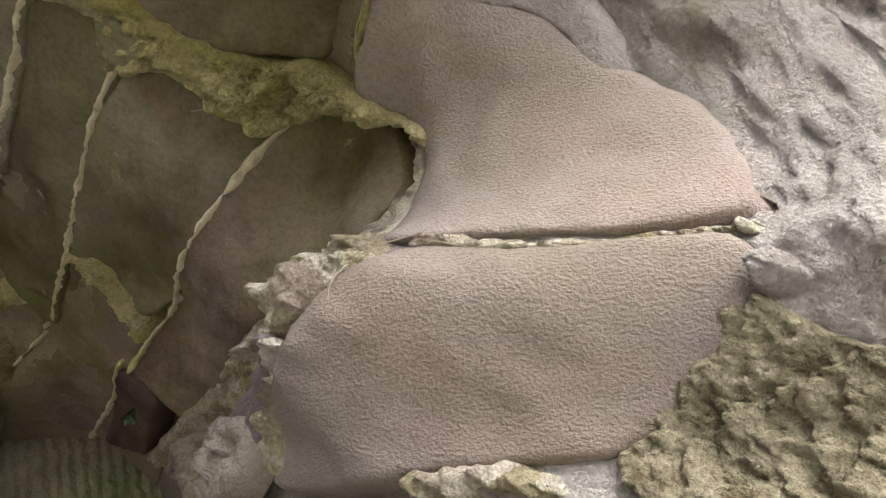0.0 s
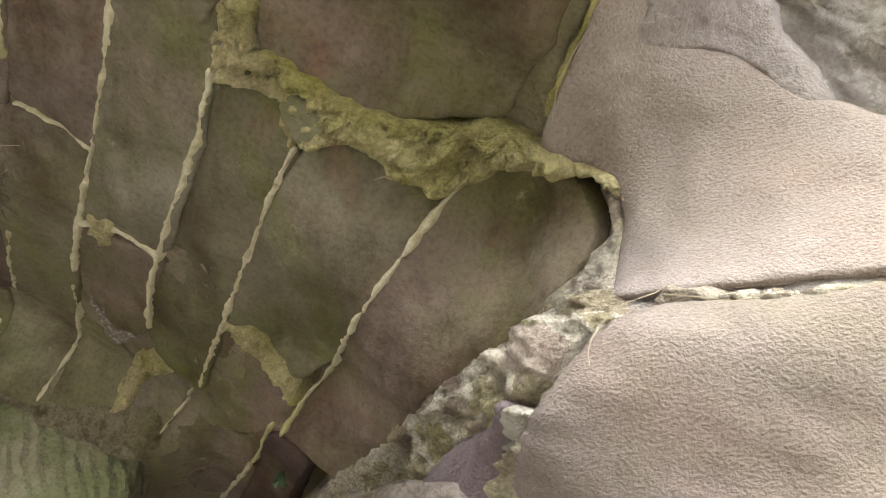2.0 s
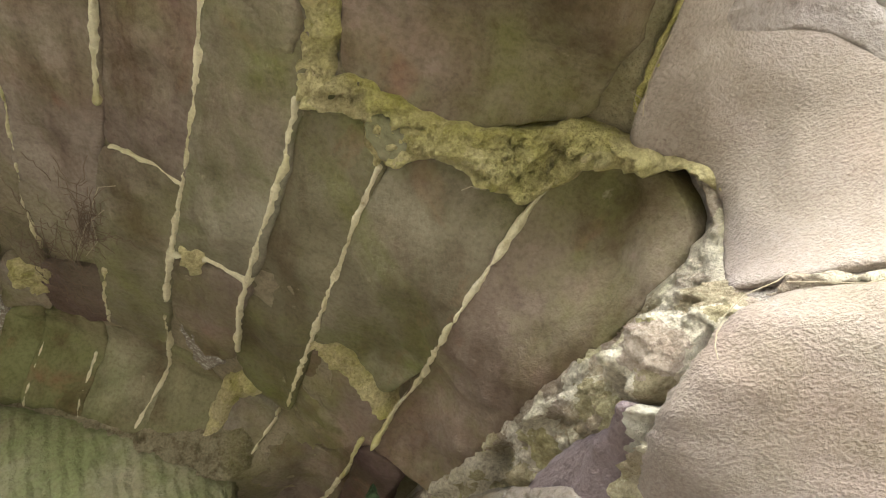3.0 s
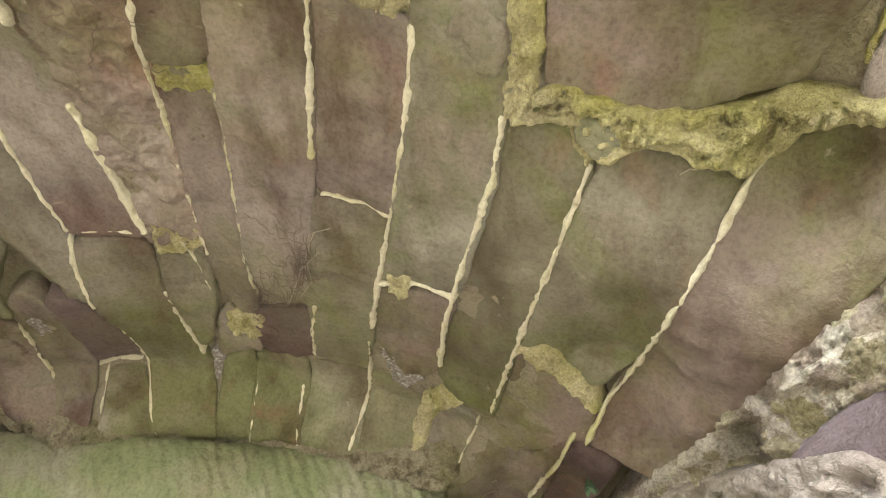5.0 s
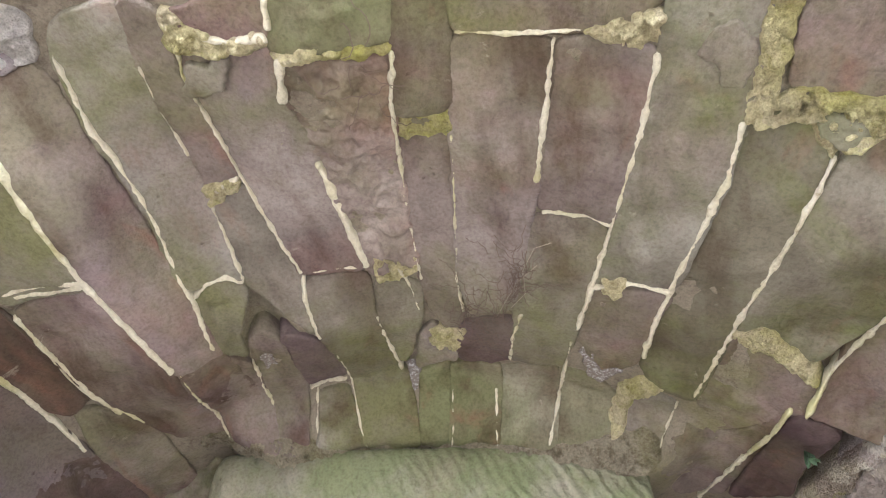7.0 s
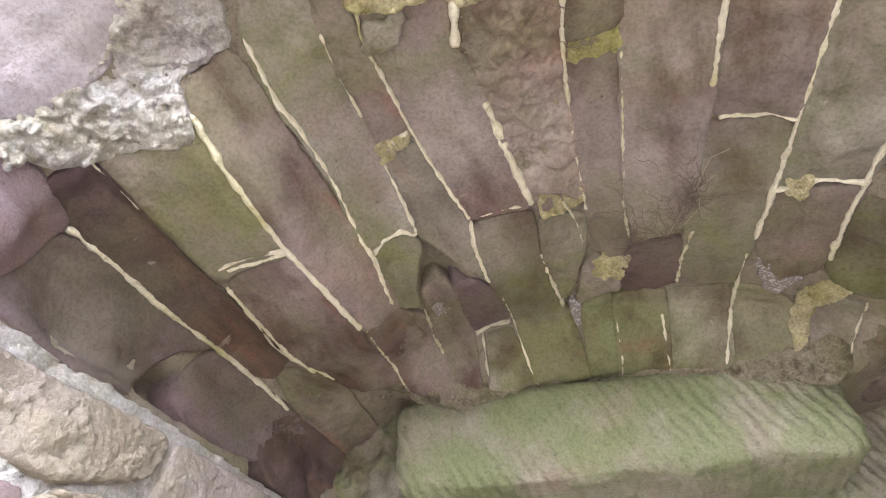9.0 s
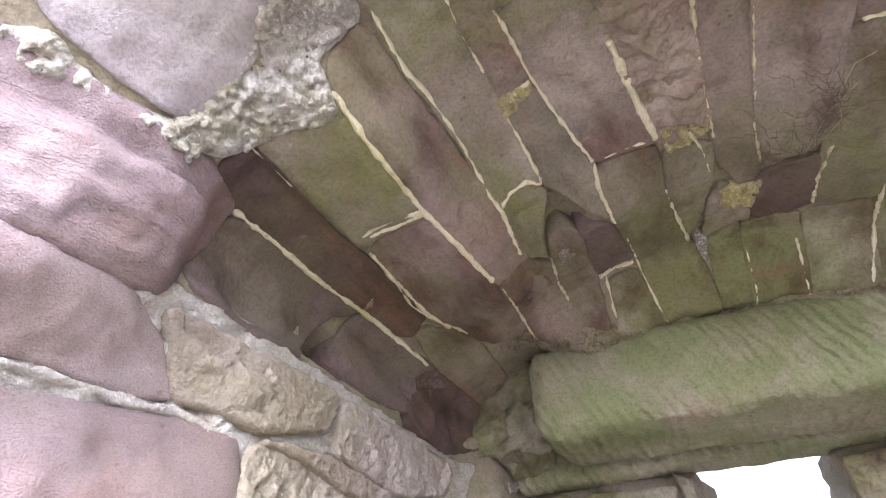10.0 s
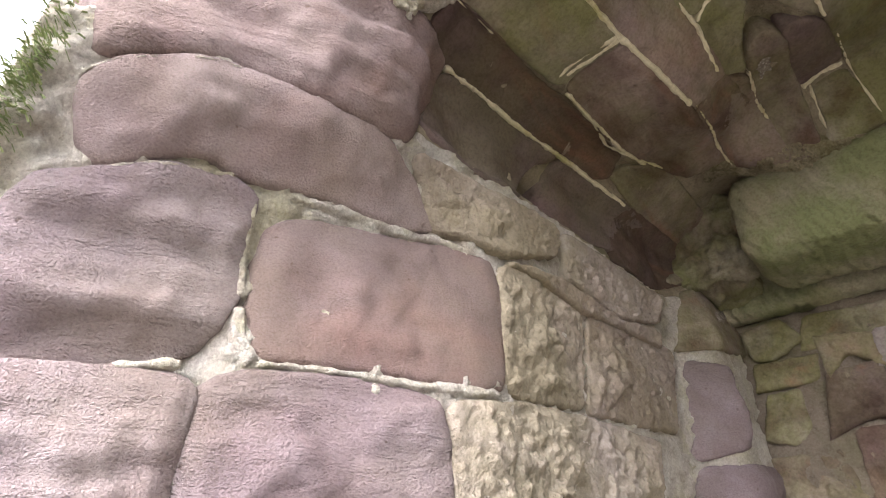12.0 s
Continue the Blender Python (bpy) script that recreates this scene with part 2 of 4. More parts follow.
STONES["ms"] = mortar_material("damp_mossy_rubble", (0.42, 0.37, 0.25), (0.17, 0.14, 0.08), (0.21, 0.20, 0.06), 0.9, 0.05, 0.46, 0.6)

# ---- the shape of the opening ----
# The opening's inner outline: left jamb, vault, right jamb, by arc length s from the crown line x = 0.
X_LEFT, X_RIGHT = -0.825, 0.81


def vault_z(x):
    return 2.327 - 0.103 * x - 0.415 * x * x + 0.012 * x ** 3 - 0.013 * x ** 4


_xs = np.linspace(X_LEFT, X_RIGHT, 120)
_zl = np.linspace(-0.1, vault_z(X_LEFT), 120, endpoint=False)
_zr = np.linspace(vault_z(X_RIGHT), -0.1, 121)[1:]
SECTION = np.array([(X_LEFT, z) for z in _zl] + [(x, vault_z(x)) for x in _xs] + [(X_RIGHT, z) for z in _zr])
_step = np.hypot(*np.diff(SECTION, axis=0).T)
_len = np.concatenate([[0], np.cumsum(_step)])
S_OF = _len - np.interp(0.0, _xs, _len[120:240])
_fine = np.arange(S_OF[0], S_OF[-1], 0.004)
_px, _pz = np.interp(_fine, S_OF, SECTION[:, 0]), np.interp(_fine, S_OF, SECTION[:, 1])
_nx, _nz = -np.gradient(_pz), np.gradient(_px)
_ker = np.hanning(41) / np.hanning(41).sum()
_nx, _nz = np.convolve(np.pad(_nx, 20, "edge"), _ker, "valid"), np.convolve(np.pad(_nz, 20, "edge"), _ker, "valid")
_nn = np.hypot(_nx, _nz)
_nx, _nz = _nx / _nn, _nz / _nn
S_LEFT, S_RIGHT = S_OF[120], S_OF[239]


def ramp(v, a, b):
    v = np.clip((v - a) / (b - a), 0, 1)
    return v * v * (3 - 2 * v)


# swells (+) and hollows (-) of the old masonry: arc length, depth, height
SWELLS = [(0.7, 0.4, 0.023), (-0.5, 0.3, -0.057), (-1.2, 0.4, -0.045), (1.0, 0.3, 0.085), (0.8, 0.3, -0.096), (1.1, 0.2, -0.079), (-0.3, 0.9, 0.044),
          (-0.1, 0.3, 0.039), (0.9, 0.6, 0.015), (0.7, 0.8, -0.034), (-0.4, 0.5, -0.044), (0.6, 0.3, -0.066), (0.8, 0.4, -0.074), (0.7, 1.0, 0.024),
          (-0.6, 0.2, -0.052), (0.9, 0.3, 0.039), (-1.0, 0.2, 0.034), (-1.2, 0.2, -0.023), (-1.0, 0.4, -0.02), (-0.4, 0.8, 0.017)]


def inner(s, y, lift=0.0):
    """The place on the opening's inner face at arc length s and depth y; lift brings it out of the masonry."""
    s, y = np.asarray(s, float), np.asarray(y, float)
    left, right = 1 - ramp(s, S_LEFT - 0.25, S_LEFT + 0.12), ramp(s, 0.70, 0.88)
    edge = 0.18 + 0.32 * left + 0.225 * right
    slope = 0.7 - 0.3 * left + 0.3 * right
    t = np.maximum(0, edge - y)
    off = slope * t * t / (t + 0.02) - lift
    for s0, y0, height in SWELLS:
        off = off - height * np.exp(-((s - s0) ** 2 + (y - y0) ** 2) / 0.0169)
    z0 = np.interp(s, _fine, _pz)
    off = off - 0.45 * np.maximum(0, z0 - 1.67) * np.clip((0.5 - y) / 0.5, 0, 1) * left
    off = off - 0.055 * np.exp(-((s + 0.57) / 0.08) ** 2) * ramp(y, 0.2, 0.3) * (1 - ramp(y, 0.95, 1.15))
    off = off - 0.03 * np.exp(-((s - 0.25) / 0.3) ** 2 - ((y - 0.8) / 0.25) ** 2)
    off = off + 0.07 * right * (1 - ramp(z0, 1.76, 1.88)) * (1 - ramp(y, 0.4, 0.6)) * ramp(z0, 1.2, 1.6)
    off = off - 0.085 * left * ramp(y, 1.26, 1.42)
    off = off + 0.03 * ramp(s, -1.0, -0.96) * (1 - ramp(s, -0.76, -0.735)) * ramp(y, 0.31, 0.35) * (1 - ramp(y, 0.9, 1.1))
    # the last course turns down onto the lintel
    off = off - 0.125 * ramp(y, 1.12, 1.25) * (1 - ramp(np.abs(s), 0.45, 0.62))
    x = np.interp(s, _fine, _px) + np.interp(s, _fine, _nx) * off
    z = z0 + np.interp(s, _fine, _nz) * off + 0.05 * (y - 0.8) * ramp(z0, 1.4, 2.1)
    return np.stack([x, y + 0 * x, z], -1)


# ---- building helpers ----
from mathutils.geometry import delaunay_2d_cdt


def mesh_object(name, verts, faces, material, parent=None, label="", smooth=True):
    me = bpy.data.meshes.new(name)
    me.from_pydata([tuple(v) for v in verts], [], faces)
    me.materials.append(material)
    if smooth:
        me.polygons.foreach_set("use_smooth", [True] * len(me.polygons))
    me.update()
    ob = new(name, me)
    ob.parent = parent
    if label:
        ob["label"] = label
    return ob


def rough(points, size, octaves=4):
    return np.array([noise.fractal(Vector(p) * size, 0.9, 2.0, octaves) for p in points])


def rubble(points, size):
    """Broken rock: lumps with edges between them."""
    out = []
    for p in points:
        v = Vector(p) * size
        v += 0.35 * noise.noise_vector(v * 1.3)
        d = noise.voronoi(v)[0]
        out.append(0.55 - d[0] + 0.35 * min(0.5, d[1] - d[0]))
    return np.array(out)


def crag(points, size):
    """Angular broken rock: every piece a tilted facet of its own, with steps between the pieces."""
    out = []
    for p in points:
        v = Vector(p) * size
        v += 0.25 * noise.noise_vector(v * 1.7)
        near, at = noise.voronoi(v)
        g = noise.noise_vector(at[0] * 7.3 + Vector((3.1, 1.7, 0.4)))
        out.append(g.dot(v - at[0]) * 1.6 + 0.9 * noise.noise(at[0] * 5.1) - 0.35 * max(0.0, 0.12 - (near[1] - near[0])) / 0.12)
    return np.array(out)


def steps(parts):
    """Even steps through several stretches (start, end, step)."""
    return np.concatenate([np.arange(a, b, d) for a, b, d in parts])


def bed(name, ss, ys, relief, material, thick=0.35):
    """The mortar bed and core of a stretch of masonry: a relief-covered inner face with a back and closed rims."""
    gs, gy = [a.ravel() for a in np.meshgrid(ss, ys, indexing="ij")]
    flat = inner(gs, gy)
    front = inner(gs, gy, relief(gs, gy, flat))
    back = inner(gs, gy, -thick)
    n, m, k = len(ss), len(ys), len(gs)
    i, j = [a.ravel() for a in np.meshgrid(np.arange(n - 1), np.arange(m - 1), indexing="ij")]
    a = i * m + j
    quads = np.stack([a, a + 1, a + m + 1, a + m], 1)
    faces = quads.tolist()
    ring = [q * m for q in range(n)] + [(n - 1) * m + q for q in range(1, m)] + [q * m + m - 1 for q in range(n - 2, -1, -1)] + list(range(m - 2, 0, -1))
    faces += [(ring[p], ring[(p + 1) % len(ring)], k + ring[(p + 1) % len(ring)], k + ring[p]) for p in range(len(ring))]
    faces += (quads[:, ::-1] + k).tolist()
    verts = np.concatenate([front, back])
    return tagged(mesh_object(name, verts, faces, material), kind="structure")


def stone_mesh(place, outline, lift, material, parent, name="stone", gap=0.0012, round_edge=0.007, swell=0.004, rugged=0.010, deep=0.04, drop=0.003, lumps=0.0, dent=None, tilt=0.0, ragged=0.0035, crags=0.0, scoops=(), waves=0.0, floor=0.002):
    """One worked or weathered block: a wobbly outline with rounded edges, a swelling face and sides that run into the bed.
    place(s, y, lift) maps the outline's plane onto the wall."""
    P = np.array(outline, float)
    c = P.mean(0)
    e = 0.005
    scale = np.array([np.linalg.norm(place(c[0] + e, c[1], 0) - place(c[0] - e, c[1], 0)), np.linalg.norm(place(c[0], c[1] + e, 0) - place(c[0], c[1] - e, 0))]) / (2 * e)
    P = P * scale
    if np.sum(P[:, 0] * np.roll(P[:, 1], -1) - np.roll(P[:, 0], -1) * P[:, 1]) < 0:
        P = P[::-1]
    area = 0.5 * abs(np.sum(P[:, 0] * np.roll(P[:, 1], -1) - np.roll(P[:, 0], -1) * P[:, 1]))
    fine = min(0.012, max(0.004, math.sqrt(area) / 14))
    loop = []
    for a, b in zip(P, np.roll(P, -1, 0)):
        k = max(1, int(np.linalg.norm(b - a) / fine))
        loop += [a + (b - a) * q / k for q in range(k)]
    L = np.array(loop)
    for _ in range(2):
        L = 0.5 * L + 0.25 * (np.roll(L, 1, 0) + np.roll(L, -1, 0))
    tang = np.roll(L, -1, 0) - np.roll(L, 1, 0)
    inward = np.stack([-tang[:, 1], tang[:, 0]], 1) / np.maximum(1e-9, np.linalg.norm(tang, axis=1))[:, None]
    wob = np.array([noise.noise(Vector((p[0] * 40, p[1] * 40, lift * 90 + 3.1))) + 0.6 * noise.noise(Vector((p[0] * 110, p[1] * 110, 7.7))) for p in L])
    L = L + inward * (gap + ragged * wob)[:, None]
    A, B = L, np.roll(L, -1, 0)

    def dist(Q):
        d = B - A
        t = np.clip(((Q[:, None] - A) * d).sum(2) / np.maximum(1e-12, (d * d).sum(1)), 0, 1)
        return np.linalg.norm(Q[:, None] - A - t[..., None] * d, axis=2).min(1)

    def inside(Q):
        x, y = Q[:, :1], Q[:, 1:]
        cross = ((A[:, 1] > y) != (B[:, 1] > y)) & (x < (B[:, 0] - A[:, 0]) * (y - A[:, 1]) / np.where(B[:, 1] == A[:, 1], 1e-12, B[:, 1] - A[:, 1]) + A[:, 0])
        return cross.sum(1) % 2 == 1

    g = (0.004 if area > 0.004 else 0.003) if lumps or crags else min(0.012, max(0.005, math.sqrt(area) / 18))
    gx, gy = np.meshgrid(np.arange(L[:, 0].min(), L[:, 0].max(), g), np.arange(L[:, 1].min(), L[:, 1].max(), g * 0.87))
    gx = gx + (np.arange(len(gx)) % 2)[:, None] * g / 2
    Q = np.stack([gx.ravel(), gy.ravel()], 1)
    Q = Q[inside(Q)]
    if len(Q):
        Q = Q[dist(Q) > 0.4 * g]
    rings = []
    for r in (0.3, 0.7):
        R = L + inward * round_edge * r
        R = R[inside(R)]
        if len(R):
            rings.append(R[dist(R) > round_edge * r * 0.8])
    allp = np.concatenate([L, *rings, Q])
    n = len(L)
    v2, _, f2, *_ = delaunay_2d_cdt([Vector(p) for p in allp], [(q, (q + 1) % n) for q in range(n)], [], 1, 1e-6)
    V = np.array([tuple(v) for v in v2])
    d = dist(V)
    uv = V / scale
    flat = place(uv[:, 0], uv[:, 1], lift)
    edge = np.clip(1 - d / round_edge, 0, 1)
    h = lift + swell * (1 - np.exp(-d / 0.05)) - drop * edge ** 2.2
    h = h + rugged * rough(flat, 9.0, 3) * np.clip(d / 0.03, 0.15, 1) + 0.35 * rugged * rough(flat, 45.0, 2)
    if tilt:
        turn = random.Random(round(1000 * abs(c[0]) + 37 * c[1] * 1000))
        way = turn.uniform(0, 2 * math.pi)
        run = V @ np.array([math.cos(way), math.sin(way)])
        h = h - tilt * turn.uniform(0.2, 1) * (run - run.min()) / max(1e-6, run.max() - run.min())
    h = np.maximum(h, lift + floor - (drop + 0.002) * edge ** 2.2)
    if waves:
        h = h + waves * (0.4 + rough(flat * np.array([1.0, 1.0, 3.0]), 5.0, 3)).clip(0) * np.clip(d / 0.03, 0, 1)
    if crags:
        h = h + crags * np.clip(d / 0.02, 0.25, 1) * (crag(flat, 13.0) + 0.5 * crag(flat, 34.0) + 0.3 * crag(flat, 80.0))
    for s0, y0, a, b, low in scoops:
        h = h - low * np.exp(-((uv[:, 0] - s0) / a) ** 2 - ((uv[:, 1] - y0) / b) ** 2)
    if dent:
        h = h - dent[2] * (1 - ramp(uv[:, 0], dent[0], dent[1]))
    if lumps:
        h = h + lumps * np.clip(d / 0.01, 0.3, 1) * (rubble(flat, 30.0) + 0.7 * rubble(flat, 75.0))
    front = place(uv[:, 0], uv[:, 1], h)
    back = place(uv[:, 0], uv[:, 1], np.full(len(uv), lift - deep))
    faces = [list(f) for f in f2]
    count = {}
    for f in faces:
        for a, b in zip(f, f[1:] + f[:1]):
            count[(a, b)] = 1
    border = [(a, b) for a, b in count if (b, a) not in count]
    used = {}
    for a, b in border:
        for q in (a, b):
            used.setdefault(q, len(V) + len(used))
    verts = np.concatenate([front, back[list(used)]]) if used else front
    # the face looks out of the masonry
    p0, p1, p2 = (front[q] for q in faces[0])
    out = place(uv[faces[0][0], 0], uv[faces[0][0], 1], 0.1) - place(uv[faces[0][0], 0], uv[faces[0][0], 1], 0.0)
    faces += [[b, a, used[a], used[b]] for a, b in border]
    if np.dot(np.cross(p1 - p0, p2 - p0), out) < 0:
        faces = [f[::-1] for f in faces]
    return mesh_object(name, verts, faces, material, parent)


def stone(parent, look_of, lift, outline, **kw):
    kind = "voussoir" if parent.name.startswith("vault") else "block"
    if kind == "voussoir":
        kw = dict(dict(tilt=0.009, gap=-0.006, rugged=0.011, floor=-0.012, deep=0.07, round_edge=0.005), **kw)
    if look_of in ("pk", "pp", "pf", "pd", "pg"):
        kw = dict(dict(swell=0.008, round_edge=0.007, rugged=0.012, gap=-0.006, drop=0.005, waves=0.016 if look_of in ("pp", "pd") else 0.006), **kw)
    if look_of in ("pl", "gy"):
        kw = dict(dict(rugged=0.020, gap=-0.006, lumps=0.004, crags=0.005, drop=0.005), **kw)
    if look_of == "wh":
        kind = "lichen"
        kw = dict(dict(ragged=0.007, rugged=0.004, gap=0.001, swell=0.0, round_edge=0.006, drop=0.006, deep=0.012), **kw)
    if look_of == "rk":
        kind = "broken_stone"
        kw = dict(dict(rugged=0.03, gap=-0.002, swell=0.0, round_edge=0.02, drop=0.02, lumps=0.014), **kw)
    if look_of in ("mo", "mv", "ms", "mc"):
        kind = "mortar"
        kw = dict(dict(rugged=0.022 if look_of == "mv" else 0.03, gap=0.002, ragged=0.008, swell=0.0 if look_of == "mv" else 0.006, round_edge=0.012, drop=0.010, lumps=0.018 if look_of == "mv" else 0.016, crags=0.009), **kw)
    return stone_mesh(inner, outline, lift, STONES[look_of], parent, kind, **kw)


def pointing(parent, width, line, lift=0.0028):
    """A ribbon of lime pointing along a joint, uneven in width and a little proud."""
    P = np.array(line, float)
    e = 0.005
    c = P.mean(0)
    scale = np.array([np.linalg.norm(inner(c[0] + e, c[1]) - inner(c[0] - e, c[1])), np.linalg.norm(inner(c[0], c[1] + e) - inner(c[0], c[1] - e))]) / (2 * e)
    Q = P * scale
    way = np.gradient(Q, axis=0)
    side = np.stack([-way[:, 1], way[:, 0]], 1) / np.linalg.norm(way, axis=1)[:, None]
    ends = np.linspace(0.75, 1.0, len(Q))[:, None]
    ring = np.concatenate([Q + side * width * 0.53 * ends, (Q - side * width * 0.53 * ends)[::-1]]) / scale
    kind = parent.name.startswith("vault")
    lime = MORTAR_VAULT if kind else MORTAR_WALL
    return stone_mesh(inner, ring, lift if kind else 0.003, lime, parent, "pointing", gap=0.0003, round_edge=0.004, swell=0.0, rugged=0.003, deep=0.04, drop=0.005 if kind else 0.008, lumps=0.007, ragged=0.004, floor=-0.006)


# ---- the large structure ----
# hollows where a joint has lost its mortar: arc length, depth, half widths, how deep
HOLLOWS = [(-0.933, 0.745, 0.035, 0.06, 0.09), (-0.362, 0.83, 0.045, 0.09, 0.05), (0.757, 1.13, 0.06, 0.10, 0.08), (0.0, 1.09, 0.06, 0.05, 0.03), (-0.99, 1.12, 0.05, 0.08, 0.05)]


def vault_relief(s, y, p):
    h = -0.011 - 0.03 * ramp(s, 0.58, 0.66) * ramp(y, 0.30, 0.36) + 0.004 * rough(p, 34.0, 4) - 0.018 * np.clip(rough(p, 6.0, 3) - 0.12, 0, 1)
    for s0, y0, a, b, deep in HOLLOWS:
        h = h - deep * np.exp(-((s - s0) / a) ** 4 - ((y - y0) / b) ** 4)
    return h


def left_relief(s, y, p):
    wild = 1 - ramp(y, -0.12, 0.0)
    under = (1 - ramp(s, -1.445, -1.405)) * ramp(s, -1.53, -1.50) * (1 - ramp(y, 0.12, 0.16))
    return -0.007 + 0.008 * rough(p, 28.0, 4) + 0.012 * rubble(p, 38.0) + wild * (0.022 * rough(p, 7.0, 4) - 0.006) - 0.035 * under


def right_relief(s, y, p):
    wild = np.maximum(1 - ramp(y, 0.08, 0.2), ramp(s, 1.10, 1.18) * (1 - ramp(y, 0.5, 0.7)))
    return -0.045 + 0.030 * ramp(s, 0.9, 0.94) * (1 - ramp(y, 0.32, 0.36)) + 0.009 * rough(p, 22.0, 4) + wild * (0.031 - 0.030 * ramp(s, 0.9, 0.94) * (1 - ramp(y, 0.32, 0.36)) + 0.009 * crag(p, 9.0) + 0.012 * crag(p, 22.0) + 0.009 * rough(p, 11.0, 3) + 0.006 * rough(p, 40.0, 2) + 0.004 * crag(p, 55.0))


vault = tagged(bed("vault", np.append(steps([(S_LEFT - 0.14, 0.794, 0.012)]), 0.80), steps([(-0.12, 1.605, 0.012)]), vault_relief, VAULT_BED), "low stone barrel vault of long brown voussoirs in pale mortar")
wall_left = tagged(bed("wall_left", np.append(steps([(-2.98, -1.7, 0.03), (-1.7, S_LEFT - 0.144, 0.007)]), S_LEFT - 0.14), steps([(-0.16, 0.6, 0.007), (0.6, 1.96, 0.016)]), left_relief, MORTAR_WALL), "pink and pale sandstone jamb wall with lime mortar joints")
wall_right = tagged(bed("wall_right", steps([(0.80, 1.3, 0.0045), (1.3, 2.92, 0.03)]), steps([(-0.2, 0.7, 0.0045), (0.7, 1.96, 0.02)]), right_relief, BROKEN), "weathered pink sandstone jamb wall running into rough rubble")
# unseen ground, its grey chosen for the light it bounces up into the vault
m, nt, b = nodes("bounce_ground", 0.95)
_pos = nt.nodes.new("ShaderNodeNewGeometry").outputs["Position"]
nt.links.new(ramp_node(nt, noise_node(nt, _pos, 1.5, 8, 0.7), [(0.35, (0.13, 0.12, 0.10)), (0.6, (0.19, 0.18, 0.155))]), b.inputs["Base Color"])
bump(nt, b, noise_node(nt, _pos, 20.0, 6, 0.7), 0.03)
ground = tagged(mesh_object("ground", [(-400, -400, 0), (400, -400, 0), (400, 400, 0), (-400, 400, 0)], [(0, 1, 2, 3)], m), "plain ground out of view", kind="structure")


def block_mesh(name, x0, x1, y0, y1, z0, z1, material, bevel=0.03, rugged=0.01, cells=60, parent=None, label="", sag=None):
    """A solid block with worn edges and an uneven face."""
    bm = bmesh.new()
    bmesh.ops.create_cube(bm, size=1)
    for v in bm.verts:
        v.co = Vector(((x0 + x1) / 2 + v.co.x * (x1 - x0), (y0 + y1) / 2 + v.co.y * (y1 - y0), (z0 + z1) / 2 + v.co.z * (z1 - z0)))
    bmesh.ops.bevel(bm, geom=bm.edges[:], offset=bevel, segments=3, profile=0.5, affect="EDGES")
    for _ in range(6):
        long = [e for e in bm.edges if e.calc_length() > max(x1 - x0, y1 - y0, z1 - z0) / cells]
        if not long:
            break
        bmesh.ops.subdivide_edges(bm, edges=long, cuts=1, use_grid_fill=True)
    bmesh.ops.triangulate(bm, faces=[f for f in bm.faces if len(f.verts) > 4])
    bm.normal_update()
    for v in bm.verts:
        v.co += v.normal * rugged * (noise.fractal(v.co * 6, 0.9, 2, 4) + 0.5 * noise.fractal(v.co * 25, 0.9, 2, 3))
        if sag:
            v.co = sag(v.co)
    me = bpy.data.meshes.new(name)
    bm.to_mesh(me)
    bm.free()
    me.materials.append(material)
    me.polygons.foreach_set("use_smooth", [True] * len(me.polygons))
    ob = new(name, me)
    ob.parent = parent
    if label:
        ob["label"] = label
    return ob


def settle(co):
    """The lintel hangs a little lower at its far end and is worn round in front."""
    return Vector((co.x, co.y, co.z - 0.03 * (co.x + 0.6)))


lintel = tagged(block_mesh("lintel", -0.60, 0.43, 1.24, 1.53, 2.005, 2.25, LINTEL, 0.05, 0.010, 90, sag=settle), "mossy tooled stone lintel across the back of the vault", "lintel")

slab = tagged(block_mesh("inner_lintel", -1.0, 0.85, 1.54, 1.66, 1.985, 2.5, LINTEL, 0.02, 0.012), "rough inner stone lintel over a small window", "lintel")
# one block in place of small stones, added to close a gap to the sky
padstone = tagged(block_mesh("padstone", -0.95, -0.615, 1.36, 1.56, 2.03, 2.45, OLIVE_DIM, 0.03, 0.03, 60), "rough brown filling block beside the mossy lintel", "stone")
wall_back = tagged(new("wall_back"), "dark rubble wall round a small window opening", kind="structure")
RUBBLE = mortar_material("dark_rubble_mortar", (0.26, 0.22, 0.17), (0.14, 0.11, 0.08), (0.13, 0.13, 0.05), 0.6)
block_mesh("rubble_pier", -1.0, -0.265, 1.60, 1.85, 0.0, 1.99, RUBBLE, 0.02, 0.025, 70, wall_back)
block_mesh("rubble_pier", 0.04, 1.0, 1.60, 1.85, 0.0, 1.99, RUBBLE, 0.02, 0.025, 70, wall_back)
block_mesh("window_sill", -0.265, 0.04, 1.60, 1.93, 0.0, 1.2, RUBBLE, 0.02, 0.02, 40, wall_back)
# masonry added out of sight above and beside the vault, to block sun and sky
wall_core = tagged(block_mesh("wall_core", -2.6, 2.6, 0.1, 1.9, 2.75, 3.3, GREY, 0.05, 0.02, 30), "unseen masonry added above the vault", kind="structure")
wall_flank = tagged(block_mesh("wall_flank", -2.6, -1.2, 0.05, 1.9, 0.0, 3.3, GREY, 0.05, 0.02, 30), "unseen masonry added beside the vault", kind="structure")
added_flank_far = tagged(block_mesh("wall_flank", 1.25, 2.6, 0.12, 1.9, 0.0, 3.3, GREY, 0.05, 0.02, 30), "unseen masonry added beside the vault", kind="structure")


# ---- rubble facing of the back wall ----
def back_face(x, z, lift=0.0):
    x, z = np.asarray(x, float), np.asarray(z, float)
    return np.stack([x, 1.592 - lift + 0 * x, z], -1)


